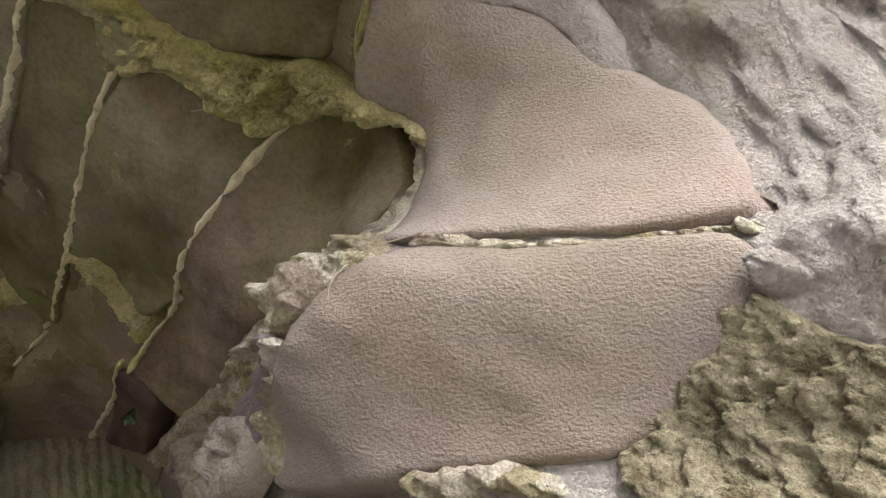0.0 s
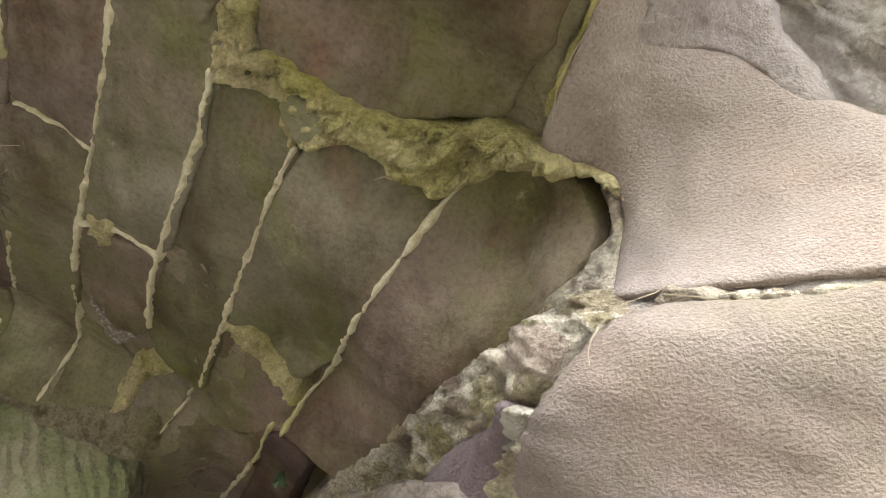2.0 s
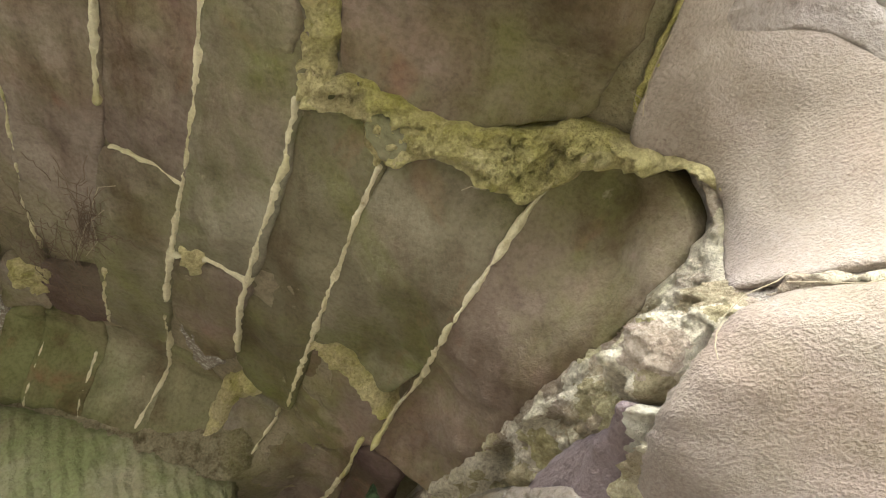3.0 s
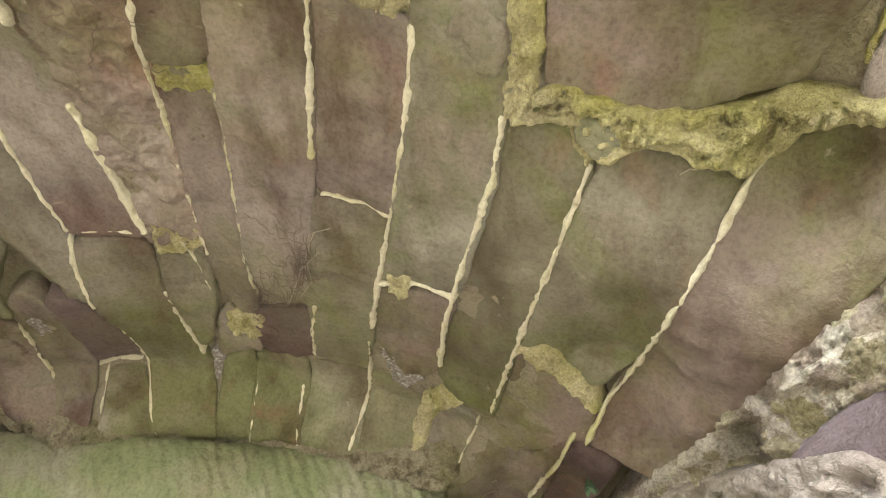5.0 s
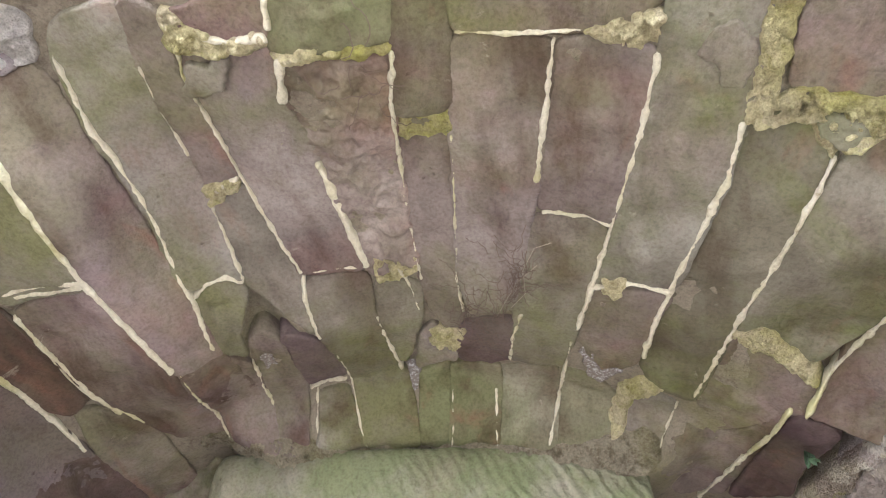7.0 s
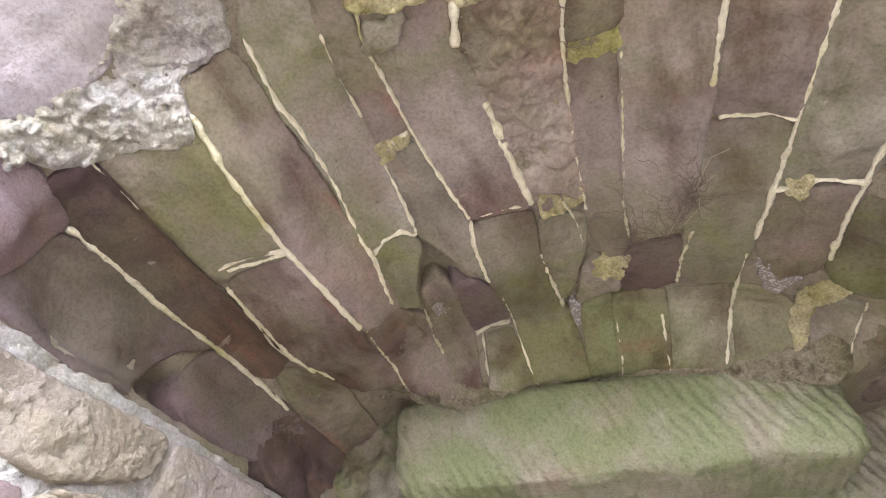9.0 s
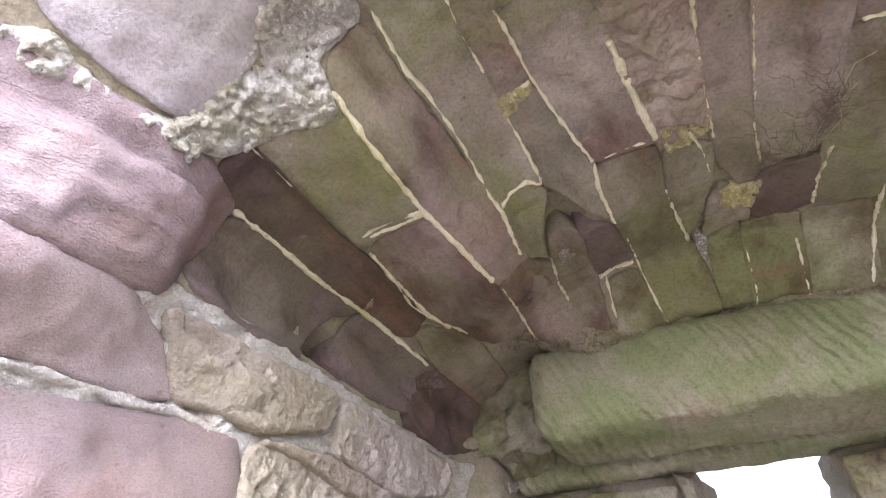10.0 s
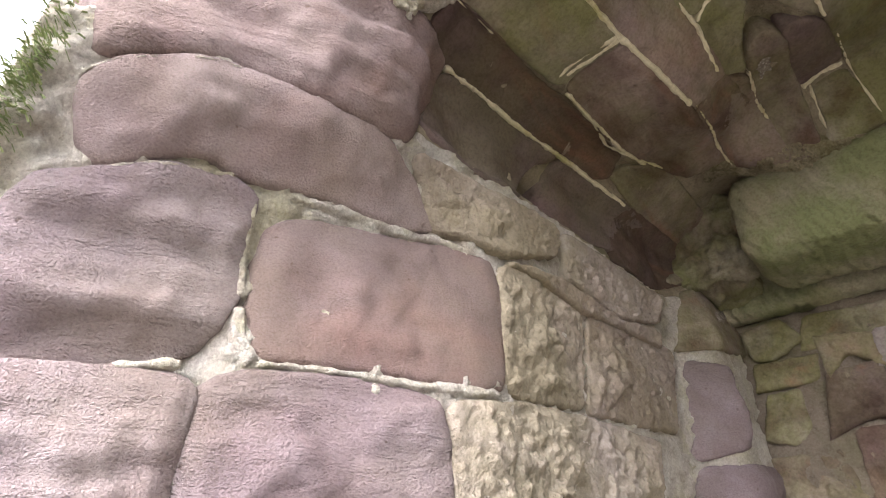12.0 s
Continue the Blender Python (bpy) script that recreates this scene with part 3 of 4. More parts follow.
rng = random.Random(4)
for x0, x1 in ((-0.74, -0.28), (0.06, 0.60)):
    z = 1.985
    while z > 1.2:
        h = rng.uniform(0.09, 0.16)
        x = x0
        while x < x1 - 0.05:
            b_ = min(x1, x + rng.uniform(0.13, 0.28))
            j = [rng.uniform(-0.03, 0.03) for _ in range(8)]
            stone_mesh(back_face, [(x + j[0], z + j[1]), (b_ + j[2], z + j[3]), (b_ + j[4], z - h + j[5]), ((x + b_) / 2, z - h + 1.4 * j[1]), (x + j[6], z - h + j[7])], rng.uniform(0.002, 0.012),
                       rng.choice([BROWN, DARK, OLIVE, BROWN, GREY]), wall_back, "rubble_stone", gap=0.007, rugged=0.02, deep=0.03, tilt=0.012, lumps=0.008)
            x = b_
        z -= h


# ---- rootlets and cobweb threads hanging from the joints ----
def strand(runs, radius, colour, label, name, kind=""):
    cu = bpy.data.curves.new(name, "CURVE")
    cu.dimensions, cu.bevel_depth, cu.bevel_resolution = "3D", radius, 1
    for points in runs if kind else [runs]:
        sp = cu.splines.new("POLY")
        sp.points.add(len(points) - 1)
        for q, (s_, y_, l_) in zip(sp.points, points):
            q.co = (*inner(s_, y_, l_), 1)
    ob = new(name, cu)
    dg = bpy.context.evaluated_depsgraph_get()
    me = bpy.data.meshes.new_from_object(ob.evaluated_get(dg))
    bpy.data.objects.remove(ob)
    me.materials.clear()
    me.materials.append(colour)
    return tagged(new(name, me), label, name.replace("_", " "), kind=kind)


m_root, nt, b = nodes("dry_rootlet", 0.9)
b.inputs["Base Color"].default_value = (0.42, 0.36, 0.26, 1)
m_web, nt, b = nodes("dark_root_fibre", 0.9)
b.inputs["Base Color"].default_value = (0.16, 0.115, 0.085, 1)
strand([(0.779, 0.186, 0.02), (0.78, 0.204, 0.02), (0.783, 0.232, 0.02), (0.789, 0.256, 0.02), (0.793, 0.266, 0.02)], 0.0005, m_root, "thin dry rootlet hanging from a mortar joint", "rootlet")
strand([(0.784, 0.261, 0.012), (0.774, 0.246, 0.012), (0.786, 0.253, 0.012)], 0.0005, m_root, "thin dry rootlet hanging from a mortar joint", "rootlet")
strand([(1.01, 0.318, 0.015), (1.001, 0.314, 0.015), (0.991, 0.309, 0.015), (0.981, 0.303, 0.015)], 0.0005, m_root, "thin dry rootlet hanging from a mortar joint", "rootlet")
strand([(0.956, 0.275, 0.012), (0.965, 0.26, 0.012), (0.973, 0.247, 0.012), (0.971, 0.238, 0.012), (0.966, 0.228, 0.012)], 0.0004, m_root, "thin dry rootlet hanging from a mortar joint", "rootlet")
strand([(0.977, 0.305, 0.012), (0.959, 0.294, 0.012), (0.953, 0.279, 0.012), (0.947, 0.274, 0.012)], 0.0004, m_root, "thin dry rootlet hanging from a mortar joint", "rootlet")
strand([(0.695, 0.409, 0.012), (0.683, 0.411, 0.012), (0.696, 0.404, 0.012)], 0.0005, m_root, "thin dry rootlet hanging from a mortar joint", "rootlet")
strand([(0.673, 0.417, 0.012), (0.68, 0.41, 0.012), (0.688, 0.41, 0.012)], 0.0005, m_root, "thin dry rootlet hanging from a mortar joint", "rootlet")
strand([(0.149, 0.822, 0.012), (0.177, 0.774, 0.012), (0.172, 0.714, 0.012), (0.192, 0.657, 0.012), (0.221, 0.641, 0.012)], 0.0005, m_root, "thin dry rootlet hanging from a mortar joint", "rootlet")
strand([(0.119, 0.857, 0.012), (0.161, 0.746, 0.012), (0.198, 0.696, 0.012)], 0.0005, m_root, "thin dry rootlet hanging from a mortar joint", "rootlet")

# fine rootlets and cobweb caught along the joints of the crown
tangle_rng = random.Random(11)
for s_, y_, spread, count, label in ((0.159, 0.735, 0.035, 40, "tangle of fine dark rootlets caught in a vault joint"), (0.073, 0.873, 0.05, 44, "tangle of fine dark rootlets under the crown stones"), (-0.05, 0.33, 0.035, 9, "wisp of dusty cobweb below a mortar joint")):
    runs = []
    for _ in range(count):
        a_, b_ = s_ + tangle_rng.gauss(0, spread * 0.5), y_ + tangle_rng.gauss(0, spread)
        way, run = tangle_rng.uniform(0, 6.28), [(a_, b_, 0.006)]
        for q in range(7):
            way += tangle_rng.uniform(-0.8, 0.8)
            a_, b_ = a_ + 0.008 * math.cos(way), b_ + 0.012 * math.sin(way)
            run.append((a_, b_, 0.008 + 0.012 * math.sin((q + 1) / 7 * math.pi) * tangle_rng.random()))
        runs.append(run)
    strand(runs, 0.0006, m_web, label, "root_tangle", "stuff")

# grass and moss on the broken outer edge of the jamb
grass_rng = random.Random(5)
blades, blade_faces = [], []
for k in range(420):
    s_, y_ = -1.161 + grass_rng.gauss(0, 0.06), -0.145 + grass_rng.gauss(0, 0.012)
    root = inner(s_, y_, 0.002)
    tip = root + np.array([grass_rng.gauss(0.004, 0.006), -0.006 - 0.007 * grass_rng.random(), grass_rng.gauss(0.0, 0.007)])
    side = np.array([grass_rng.gauss(0, 1), 0.2, grass_rng.gauss(0, 1)])
    side *= 0.0013 / np.linalg.norm(side)
    bend = (root + tip) / 2 + np.array([0, -0.002, 0.003])
    n_ = len(blades)
    blades += [root - side, root + side, bend + side, bend - side, tip]
    blade_faces += [(n_, n_ + 1, n_ + 2, n_ + 3), (n_ + 3, n_ + 2, n_ + 4)]
m_grass, nt, b = nodes("grass_blade", 0.6)
nt.links.new(ramp_node(nt, nt.nodes.new("ShaderNodeNewGeometry").outputs["Random Per Island"], [(0.0, (0.14, 0.19, 0.07)), (1.0, (0.32, 0.36, 0.16))]), b.inputs["Base Color"])
tagged(mesh_object("grass", blades, blade_faces, m_grass), "short green grass on a broken masonry edge", "grass", kind="stuff")

# a small plant in the broken joint beside the jamb
m_leaf, nt, b = nodes("small_green_leaf", 0.5)
nt.links.new(ramp_node(nt, noise_node(nt, nt.nodes.new("ShaderNodeNewGeometry").outputs["Position"], 60.0, 3), [(0.35, (0.05, 0.09, 0.04)), (0.65, (0.12, 0.19, 0.10))]), b.inputs["Base Color"])
plant = tagged(new("small_plant"), "small green rock plant growing from a broken joint", "plant")
for k in range(7):
    turn, root = 0.9 * k, inner(0.735, 1.07, 0.0)
    size = 0.008 + 0.002 * (k % 3)
    side, up = np.array([math.cos(turn), math.sin(turn), 0.0]), np.array([0.0, -0.35, -1.0])
    cross = np.cross(side, up)
    cross /= np.linalg.norm(cross)
    leaf = []
    for f, w in ((0.0, 0.08), (0.3, 0.75), (0.6, 1.0), (0.85, 0.7), (1.0, 0.1)):
        mid = root + up * 0.03 * f + side * size * 1.6 * f * f
        leaf += [mid - cross * size * w * 0.6, mid + up * 0.003, mid + cross * size * w * 0.6]
    mesh_object("leaf", leaf, [(3 * i + j, 3 * i + j + 1, 3 * i + j + 4, 3 * i + j + 3) for i in range(4) for j in range(2)], m_leaf, plant)

# ---- the stones, by arc length and depth ----
stone(vault, "gs", 0, [(-0.738, 0.311), (-0.589, 0.324), (-0.598, 0.42), (-0.592, 0.605), (-0.715, 0.611), (-0.731, 0.609), (-0.739, 0.453), (-0.734, 0.366)])
stone(vault, "rb", 0, [(-0.722, 0.633), (-0.591, 0.613), (-0.567, 0.879), (-0.573, 1.22), (-0.67, 1.149), (-0.717, 0.987), (-0.737, 0.817)])
stone(vault, "rb", 0, [(-0.56, 0.889), (-0.47, 0.9), (-0.453, 1.071), (-0.45, 1.198), (-0.566, 1.222)])
stone(vault, "rb", 0, [(-0.573, 0.285), (-0.504, 0.27), (-0.492, 0.282), (-0.486, 0.387), (-0.48, 0.515), (-0.472, 0.637), (-0.469, 0.736), (-0.468, 0.894), (-0.562, 0.883), (-0.592, 0.605), (-0.598, 0.42), (-0.589, 0.324)])
stone(vault, "gs", 0, [(-0.437, 0.213), (-0.353, 0.191), (-0.35, 0.206), (-0.366, 0.289), (-0.372, 0.366), (-0.368, 0.465), (-0.369, 0.559), (-0.365, 0.718), (-0.4, 0.695), (-0.455, 0.713), (-0.469, 0.684), (-0.463, 0.555), (-0.469, 0.429), (-0.477, 0.39), (-0.477, 0.341), (-0.47, 0.256)])
stone(vault, "br", 0, [(-0.344, 0.191), (-0.303, 0.212), (-0.317, 0.319), (-0.307, 0.387), (-0.302, 0.501), (-0.364, 0.538), (-0.368, 0.465), (-0.372, 0.366), (-0.366, 0.289)])
stone(vault, "gs", 0, [(-0.367, 0.559), (-0.305, 0.515), (-0.285, 0.603), (-0.258, 0.736), (-0.266, 0.893), (-0.317, 0.799), (-0.365, 0.718)])
stone(vault, "br", 0, [(-0.295, 0.22), (-0.226, 0.205), (-0.208, 0.167), (-0.155, 0.172), (-0.16, 0.21), (-0.169, 0.257), (-0.27, 0.258)])
stone(vault, "br", 0, [(-0.305, 0.276), (-0.274, 0.27), (-0.171, 0.267), (-0.185, 0.365), (-0.169, 0.41), (-0.156, 0.508), (-0.152, 0.592), (-0.131, 0.743), (-0.256, 0.731), (-0.285, 0.601), (-0.3, 0.501), (-0.307, 0.387), (-0.312, 0.32)])
stone(vault, "gr", 0, [(-0.148, 0.173), (0.003, 0.188), (-0.008, 0.28), (-0.087, 0.279), (-0.168, 0.277), (-0.163, 0.237)])
stone(vault, "ru", 0, [(-0.159, 0.29), (-0.09, 0.288), (-0.014, 0.299), (-0.018, 0.383), (-0.028, 0.483), (-0.033, 0.607), (-0.031, 0.743), (-0.128, 0.755), (-0.152, 0.592), (-0.156, 0.508), (-0.169, 0.41), (-0.176, 0.365)], rugged=0.024, crags=0.006, ragged=0.007)
stone(vault, "br", 0, [(0.009, 0.188), (0.075, 0.195), (0.071, 0.235), (0.068, 0.356), (0.063, 0.393), (0.015, 0.403), (-0.017, 0.399), (-0.009, 0.3)])
stone(vault, "br", 0, [(-0.022, 0.449), (0.06, 0.444), (0.055, 0.545), (0.041, 0.778), (0.045, 0.887), (0.014, 0.956), (-0.024, 0.864), (-0.031, 0.784), (-0.033, 0.607)])
stone(vault, "bd", 0, [(0.079, 0.195), (0.195, 0.201), (0.338, 0.202), (0.341, 0.24), (0.306, 0.265), (0.239, 0.285), (0.078, 0.279)])
stone(vault, "br", 0, [(0.077, 0.287), (0.209, 0.297), (0.202, 0.395), (0.191, 0.537), (0.175, 0.684), (0.155, 0.827), (0.105, 0.876), (0.06, 0.855), (0.045, 0.777), (0.055, 0.545), (0.064, 0.404)])
stone(vault, "br", 0, [(0.214, 0.297), (0.268, 0.292), (0.342, 0.309), (0.336, 0.421), (0.316, 0.607), (0.276, 0.589), (0.194, 0.591), (0.192, 0.537), (0.202, 0.395)])
stone(vault, "gs", 0, [(0.192, 0.6), (0.277, 0.595), (0.316, 0.625), (0.295, 0.755), (0.278, 0.894), (0.248, 1.049), (0.144, 1.055), (0.155, 0.836), (0.175, 0.684)])
stone(vault, "od", 0, [(0.339, 0.202), (0.45, 0.202), (0.454, 0.24), (0.462, 0.348), (0.46, 0.403), (0.463, 0.49), (0.435, 0.728), (0.365, 0.726), (0.299, 0.744), (0.316, 0.613), (0.336, 0.421), (0.344, 0.308), (0.345, 0.247)])
stone(vault, "br", 0, [(0.301, 0.762), (0.368, 0.744), (0.434, 0.743), (0.419, 0.798), (0.406, 0.971), (0.334, 1.067), (0.284, 0.914)])
stone(vault, "od", 0, [(0.466, 0.401), (0.517, 0.385), (0.566, 0.431), (0.577, 0.437), (0.568, 0.579), (0.544, 0.814), (0.526, 1.06), (0.451, 1.057), (0.412, 0.98), (0.433, 0.69), (0.463, 0.49)], tilt=0.006, scoops=[(0.44, 0.62, 0.035, 0.3, 0.008)])
stone(vault, "gr", 0, [(-0.078, 1.128), (-0.011, 1.078), (-0.018, 1.292), (-0.087, 1.291)])
stone(vault, "gr", 0, [(0.001, 1.09), (0.108, 1.076), (0.122, 1.273), (-0.01, 1.292)])
stone(vault, "gr", 0, [(0.12, 1.087), (0.242, 1.064), (0.265, 1.238), (0.129, 1.265)])
stone(vault, "gr", 0, [(0.25, 1.061), (0.335, 1.079), (0.379, 1.143), (0.389, 1.216), (0.271, 1.236)])
stone(vault, "od", 0, [(0.589, 0.434), (0.62, 0.394), (0.682, 0.401), (0.735, 0.423), (0.74, 0.48), (0.735, 0.572), (0.714, 0.748), (0.68, 0.852), (0.608, 0.814), (0.551, 0.817), (0.567, 0.608)], tilt=0, scoops=[(0.68, 0.43, 0.07, 0.07, 0.028), (0.62, 0.80, 0.05, 0.04, 0.014)])
stone(vault, "bd", 0, [(0.743, 0.423), (0.746, 0.375), (0.818, 0.328), (0.857, 0.339), (0.871, 0.347), (0.878, 0.373), (0.881, 0.484), (0.856, 0.697), (0.834, 0.978), (0.776, 0.967), (0.708, 0.966), (0.715, 0.793), (0.741, 0.567), (0.742, 0.479)], tilt=0, rugged=0.018, scoops=[(0.81, 0.38, 0.06, 0.08, 0.032), (0.75, 0.85, 0.04, 0.12, 0.02)])
stone(vault, "bd", 0, [(0.49, 0.271), (0.491, 0.225), (0.742, 0.141), (0.752, 0.176), (0.752, 0.206), (0.74, 0.277), (0.741, 0.308), (0.663, 0.349), (0.604, 0.369), (0.504, 0.359)])
stone(wall_right, "gy", 0, [(0.802, 0.162), (0.81, 0.181), (0.842, 0.172), (0.857, 0.161), (0.875, 0.164), (0.888, 0.16), (0.876, 0.148), (0.859, 0.134), (0.842, 0.105), (0.79, 0.12)], lumps=0, crags=0.004, rugged=0.012, ragged=0.008)
stone(wall_right, "pg", 0, [(0.962, 0.276), (0.972, 0.24), (0.966, 0.192), (0.964, 0.148), (0.974, 0.145), (1.005, 0.161), (1.03, 0.182), (1.055, 0.215), (1.086, 0.25), (1.107, 0.277), (1.11, 0.325), (1.113, 0.373), (1.114, 0.385), (1.101, 0.463), (1.085, 0.52), (1.024, 0.465), (1.032, 0.396), (1.004, 0.333), (0.967, 0.302)], dent=(1.075, 1.11, 0.0))
stone(wall_right, "rk", 0.02, [(0.989, 0.143), (0.985, 0.131), (1.006, 0.129), (1.011, 0.137), (1.012, 0.152)])
stone(wall_left, "pd", 0, [(-1.086, -0.095), (-1.054, -0.018), (-1.04, 0.032), (-1.051, 0.122), (-1.05, 0.273), (-1.029, 0.339), (-0.983, 0.334), (-0.902, 0.38), (-0.838, 0.388), (-0.806, 0.291), (-0.811, 0.187), (-0.834, 0.119), (-0.846, 0.045), (-0.852, -0.028), (-0.875, -0.115), (-0.904, -0.156)])
stone(wall_left, "pk", 0, [(-1.127, -0.099), (-1.093, -0.076), (-1.062, -0.012), (-1.048, 0.032), (-1.052, 0.108), (-1.061, 0.195), (-1.053, 0.292), (-1.087, 0.376), (-1.156, 0.433), (-1.173, 0.358), (-1.171, 0.25), (-1.181, 0.164), (-1.187, 0.101), (-1.175, 0.074), (-1.189, 0.022), (-1.233, -0.047), (-1.209, -0.067)])
stone(wall_left, "pp", 0, [(-1.308, -0.109), (-1.26, -0.096), (-1.238, -0.045), (-1.211, 0.01), (-1.194, 0.104), (-1.211, 0.144), (-1.274, 0.143), (-1.36, 0.152), (-1.424, 0.131), (-1.449, 0.123), (-1.472, 0.038), (-1.488, -0.057), (-1.49, -0.083), (-1.342, -0.128)], dent=(-1.445, -1.405, 0.03))
stone(wall_left, "pk", 0, [(-1.247, 0.169), (-1.223, 0.204), (-1.206, 0.3), (-1.187, 0.432), (-1.194, 0.534), (-1.267, 0.546), (-1.431, 0.533), (-1.44, 0.436), (-1.437, 0.309), (-1.446, 0.185), (-1.391, 0.168), (-1.319, 0.168)])
stone(wall_left, "pp", 0, [(-1.484, 0.136), (-1.466, 0.182), (-1.456, 0.281), (-1.466, 0.419), (-1.536, 0.431), (-1.644, 0.438), (-1.658, 0.132), (-1.599, 0.122)])
stone(wall_left, "pp", 0, [(-1.5, -0.08), (-1.487, 0.042), (-1.485, 0.113), (-1.498, 0.127), (-1.599, 0.119), (-1.658, 0.127), (-1.665, -0.027)])
stone(wall_left, "pl", 0.01, [(-1.045, 0.354), (-1.049, 0.495), (-1.04, 0.741), (-1.113, 0.718), (-1.171, 0.564), (-1.159, 0.479), (-1.158, 0.43), (-1.095, 0.394)])
stone(wall_left, "pl", 0.01, [(-1.04, 0.763), (-1.032, 1.019), (-1.04, 1.221), (-1.111, 1.207), (-1.165, 0.976), (-1.149, 0.753)])
stone(wall_left, "pl", 0, [(-1.194, 0.56), (-1.169, 0.724), (-1.214, 0.81), (-1.409, 0.772), (-1.429, 0.574), (-1.427, 0.545), (-1.301, 0.541)])
stone(wall_left, "pl", 0, [(-1.209, 0.834), (-1.18, 1.018), (-1.169, 1.268), (-1.373, 1.202), (-1.397, 0.968), (-1.409, 0.791)])
stone(wall_left, "pl", 0, [(-1.469, 0.435), (-1.441, 0.588), (-1.424, 0.783), (-1.415, 1.093), (-1.608, 1.022), (-1.644, 0.442)])
stone(wall_left, "pl", 0.01, [(-1.185, 0.57), (-1.163, 0.74), (-1.177, 0.972), (-1.141, 1.177), (-1.18, 1.176), (-1.189, 0.995), (-1.203, 0.796), (-1.184, 0.658)])
stone(vault, "gy", 0, [(-0.801, -0.036), (-0.546, 0.133), (-0.603, 0.18), (-0.657, 0.219), (-0.719, 0.225), (-0.776, 0.219), (-0.791, 0.175), (-0.81, 0.11), (-0.816, 0.022)], lumps=0, crags=0, rugged=0.008, swell=0.002)
stone(vault, "gy", 0, [(-0.598, 0.258), (-0.56, 0.247), (-0.526, 0.248), (-0.517, 0.264), (-0.555, 0.267)])
stone(wall_right, "mc", 0, [(0.879, 0.354), (0.883, 0.372), (0.88, 0.434), (0.868, 0.519), (0.856, 0.636), (0.829, 0.894), (0.81, 1.035), (0.775, 1.3), (0.83, 1.25), (0.9, 0.9), (0.985, 0.62), (0.97, 0.545), (0.993, 0.466), (1.008, 0.386), (1, 0.361), (0.991, 0.339), (0.977, 0.321), (0.959, 0.307), (0.91, 0.326), (0.885, 0.318)], crags=0.012, rugged=0.025, deep=0.1, scoops=[(0.905, 0.77, 0.03, 0.05, 0.07), (0.98, 0.6, 0.022, 0.05, 0.06), (0.988, 0.41, 0.014, 0.03, 0.03)])
stone(wall_right, "mc", 0, [(0.875, 0.324), (0.85, 0.316), (0.856, 0.303), (0.87, 0.306), (0.881, 0.313), (0.9, 0.325), (0.958, 0.299), (0.968, 0.311), (0.983, 0.322), (0.883, 0.379), (0.88, 0.351)])
stone(wall_right, "mc", 0.01, [(1.117, 0.369), (1.115, 0.344), (1.115, 0.308), (1.122, 0.297), (1.14, 0.298), (1.134, 0.367)])
stone(wall_right, "mc", 0.01, [(1.024, 0.427), (1.037, 0.394), (1.054, 0.466), (1.091, 0.506), (1.072, 0.528), (1.033, 0.5)])
stone(vault, "mo", 0, [(-0.58, 0.139), (-0.529, 0.163), (-0.471, 0.2), (-0.495, 0.269), (-0.539, 0.259), (-0.587, 0.268), (-0.596, 0.32), (-0.602, 0.357), (-0.667, 0.333), (-0.743, 0.312), (-0.798, 0.283), (-0.802, 0.197), (-0.756, 0.21), (-0.683, 0.215), (-0.641, 0.202)])
stone(wall_left, "mo", 0, [(-0.853, -0.021), (-0.823, 0.039), (-0.828, 0.094), (-0.827, 0.144), (-0.796, 0.191), (-0.78, 0.264), (-0.828, 0.263), (-0.843, 0.158), (-0.856, 0.094), (-0.87, 0.004)])
stone(vault, "mv", 0, [(0.246, 0.285), (0.306, 0.265), (0.343, 0.258), (0.342, 0.309), (0.296, 0.299)])
stone(vault, "mv", 0, [(-0.015, 0.41), (0.064, 0.404), (0.06, 0.442), (0.011, 0.441), (-0.019, 0.444)])
stone(vault, "mv", 0, [(-0.169, 0.281), (-0.072, 0.279), (-0.004, 0.285), (-0.014, 0.297), (-0.105, 0.289), (-0.159, 0.292)])
stone(vault, "gs", 0, [(-0.456, 0.727), (-0.434, 0.713), (-0.395, 0.706), (-0.37, 0.726), (-0.371, 0.749), (-0.396, 0.792), (-0.424, 0.855), (-0.433, 0.934), (-0.482, 0.892), (-0.478, 0.792)])
stone(vault, "dk", 0, [(-0.34, 0.867), (-0.319, 0.858), (-0.279, 0.891), (-0.266, 0.938), (-0.241, 1.039), (-0.249, 1.114), (-0.3, 1.107), (-0.345, 1.124), (-0.347, 1.029), (-0.332, 0.9)])
stone(vault, "rb", 0, [(-0.56, 0.881), (-0.527, 0.883), (-0.481, 0.904), (-0.448, 0.945), (-0.433, 0.962), (-0.443, 1.088), (-0.442, 1.147), (-0.454, 1.214), (-0.565, 1.23), (-0.553, 1.027)])
stone(vault, "br", 0, [(-0.404, 0.869), (-0.366, 0.84), (-0.341, 0.891), (-0.348, 0.98), (-0.355, 1.136), (-0.389, 1.23), (-0.451, 1.221), (-0.437, 1.14), (-0.428, 0.979)])
stone(vault, "gs", 0, [(-0.326, 1.144), (-0.26, 1.142), (-0.244, 1.217), (-0.242, 1.267), (-0.37, 1.245), (-0.337, 1.192)])
stone(vault, "gs", 0, [(-0.252, 0.745), (-0.134, 0.757), (-0.142, 0.871), (-0.135, 1.019), (-0.121, 1.111), (-0.098, 1.183), (-0.093, 1.275), (-0.236, 1.275), (-0.239, 1.171), (-0.248, 1.028), (-0.258, 0.909), (-0.261, 0.829)])
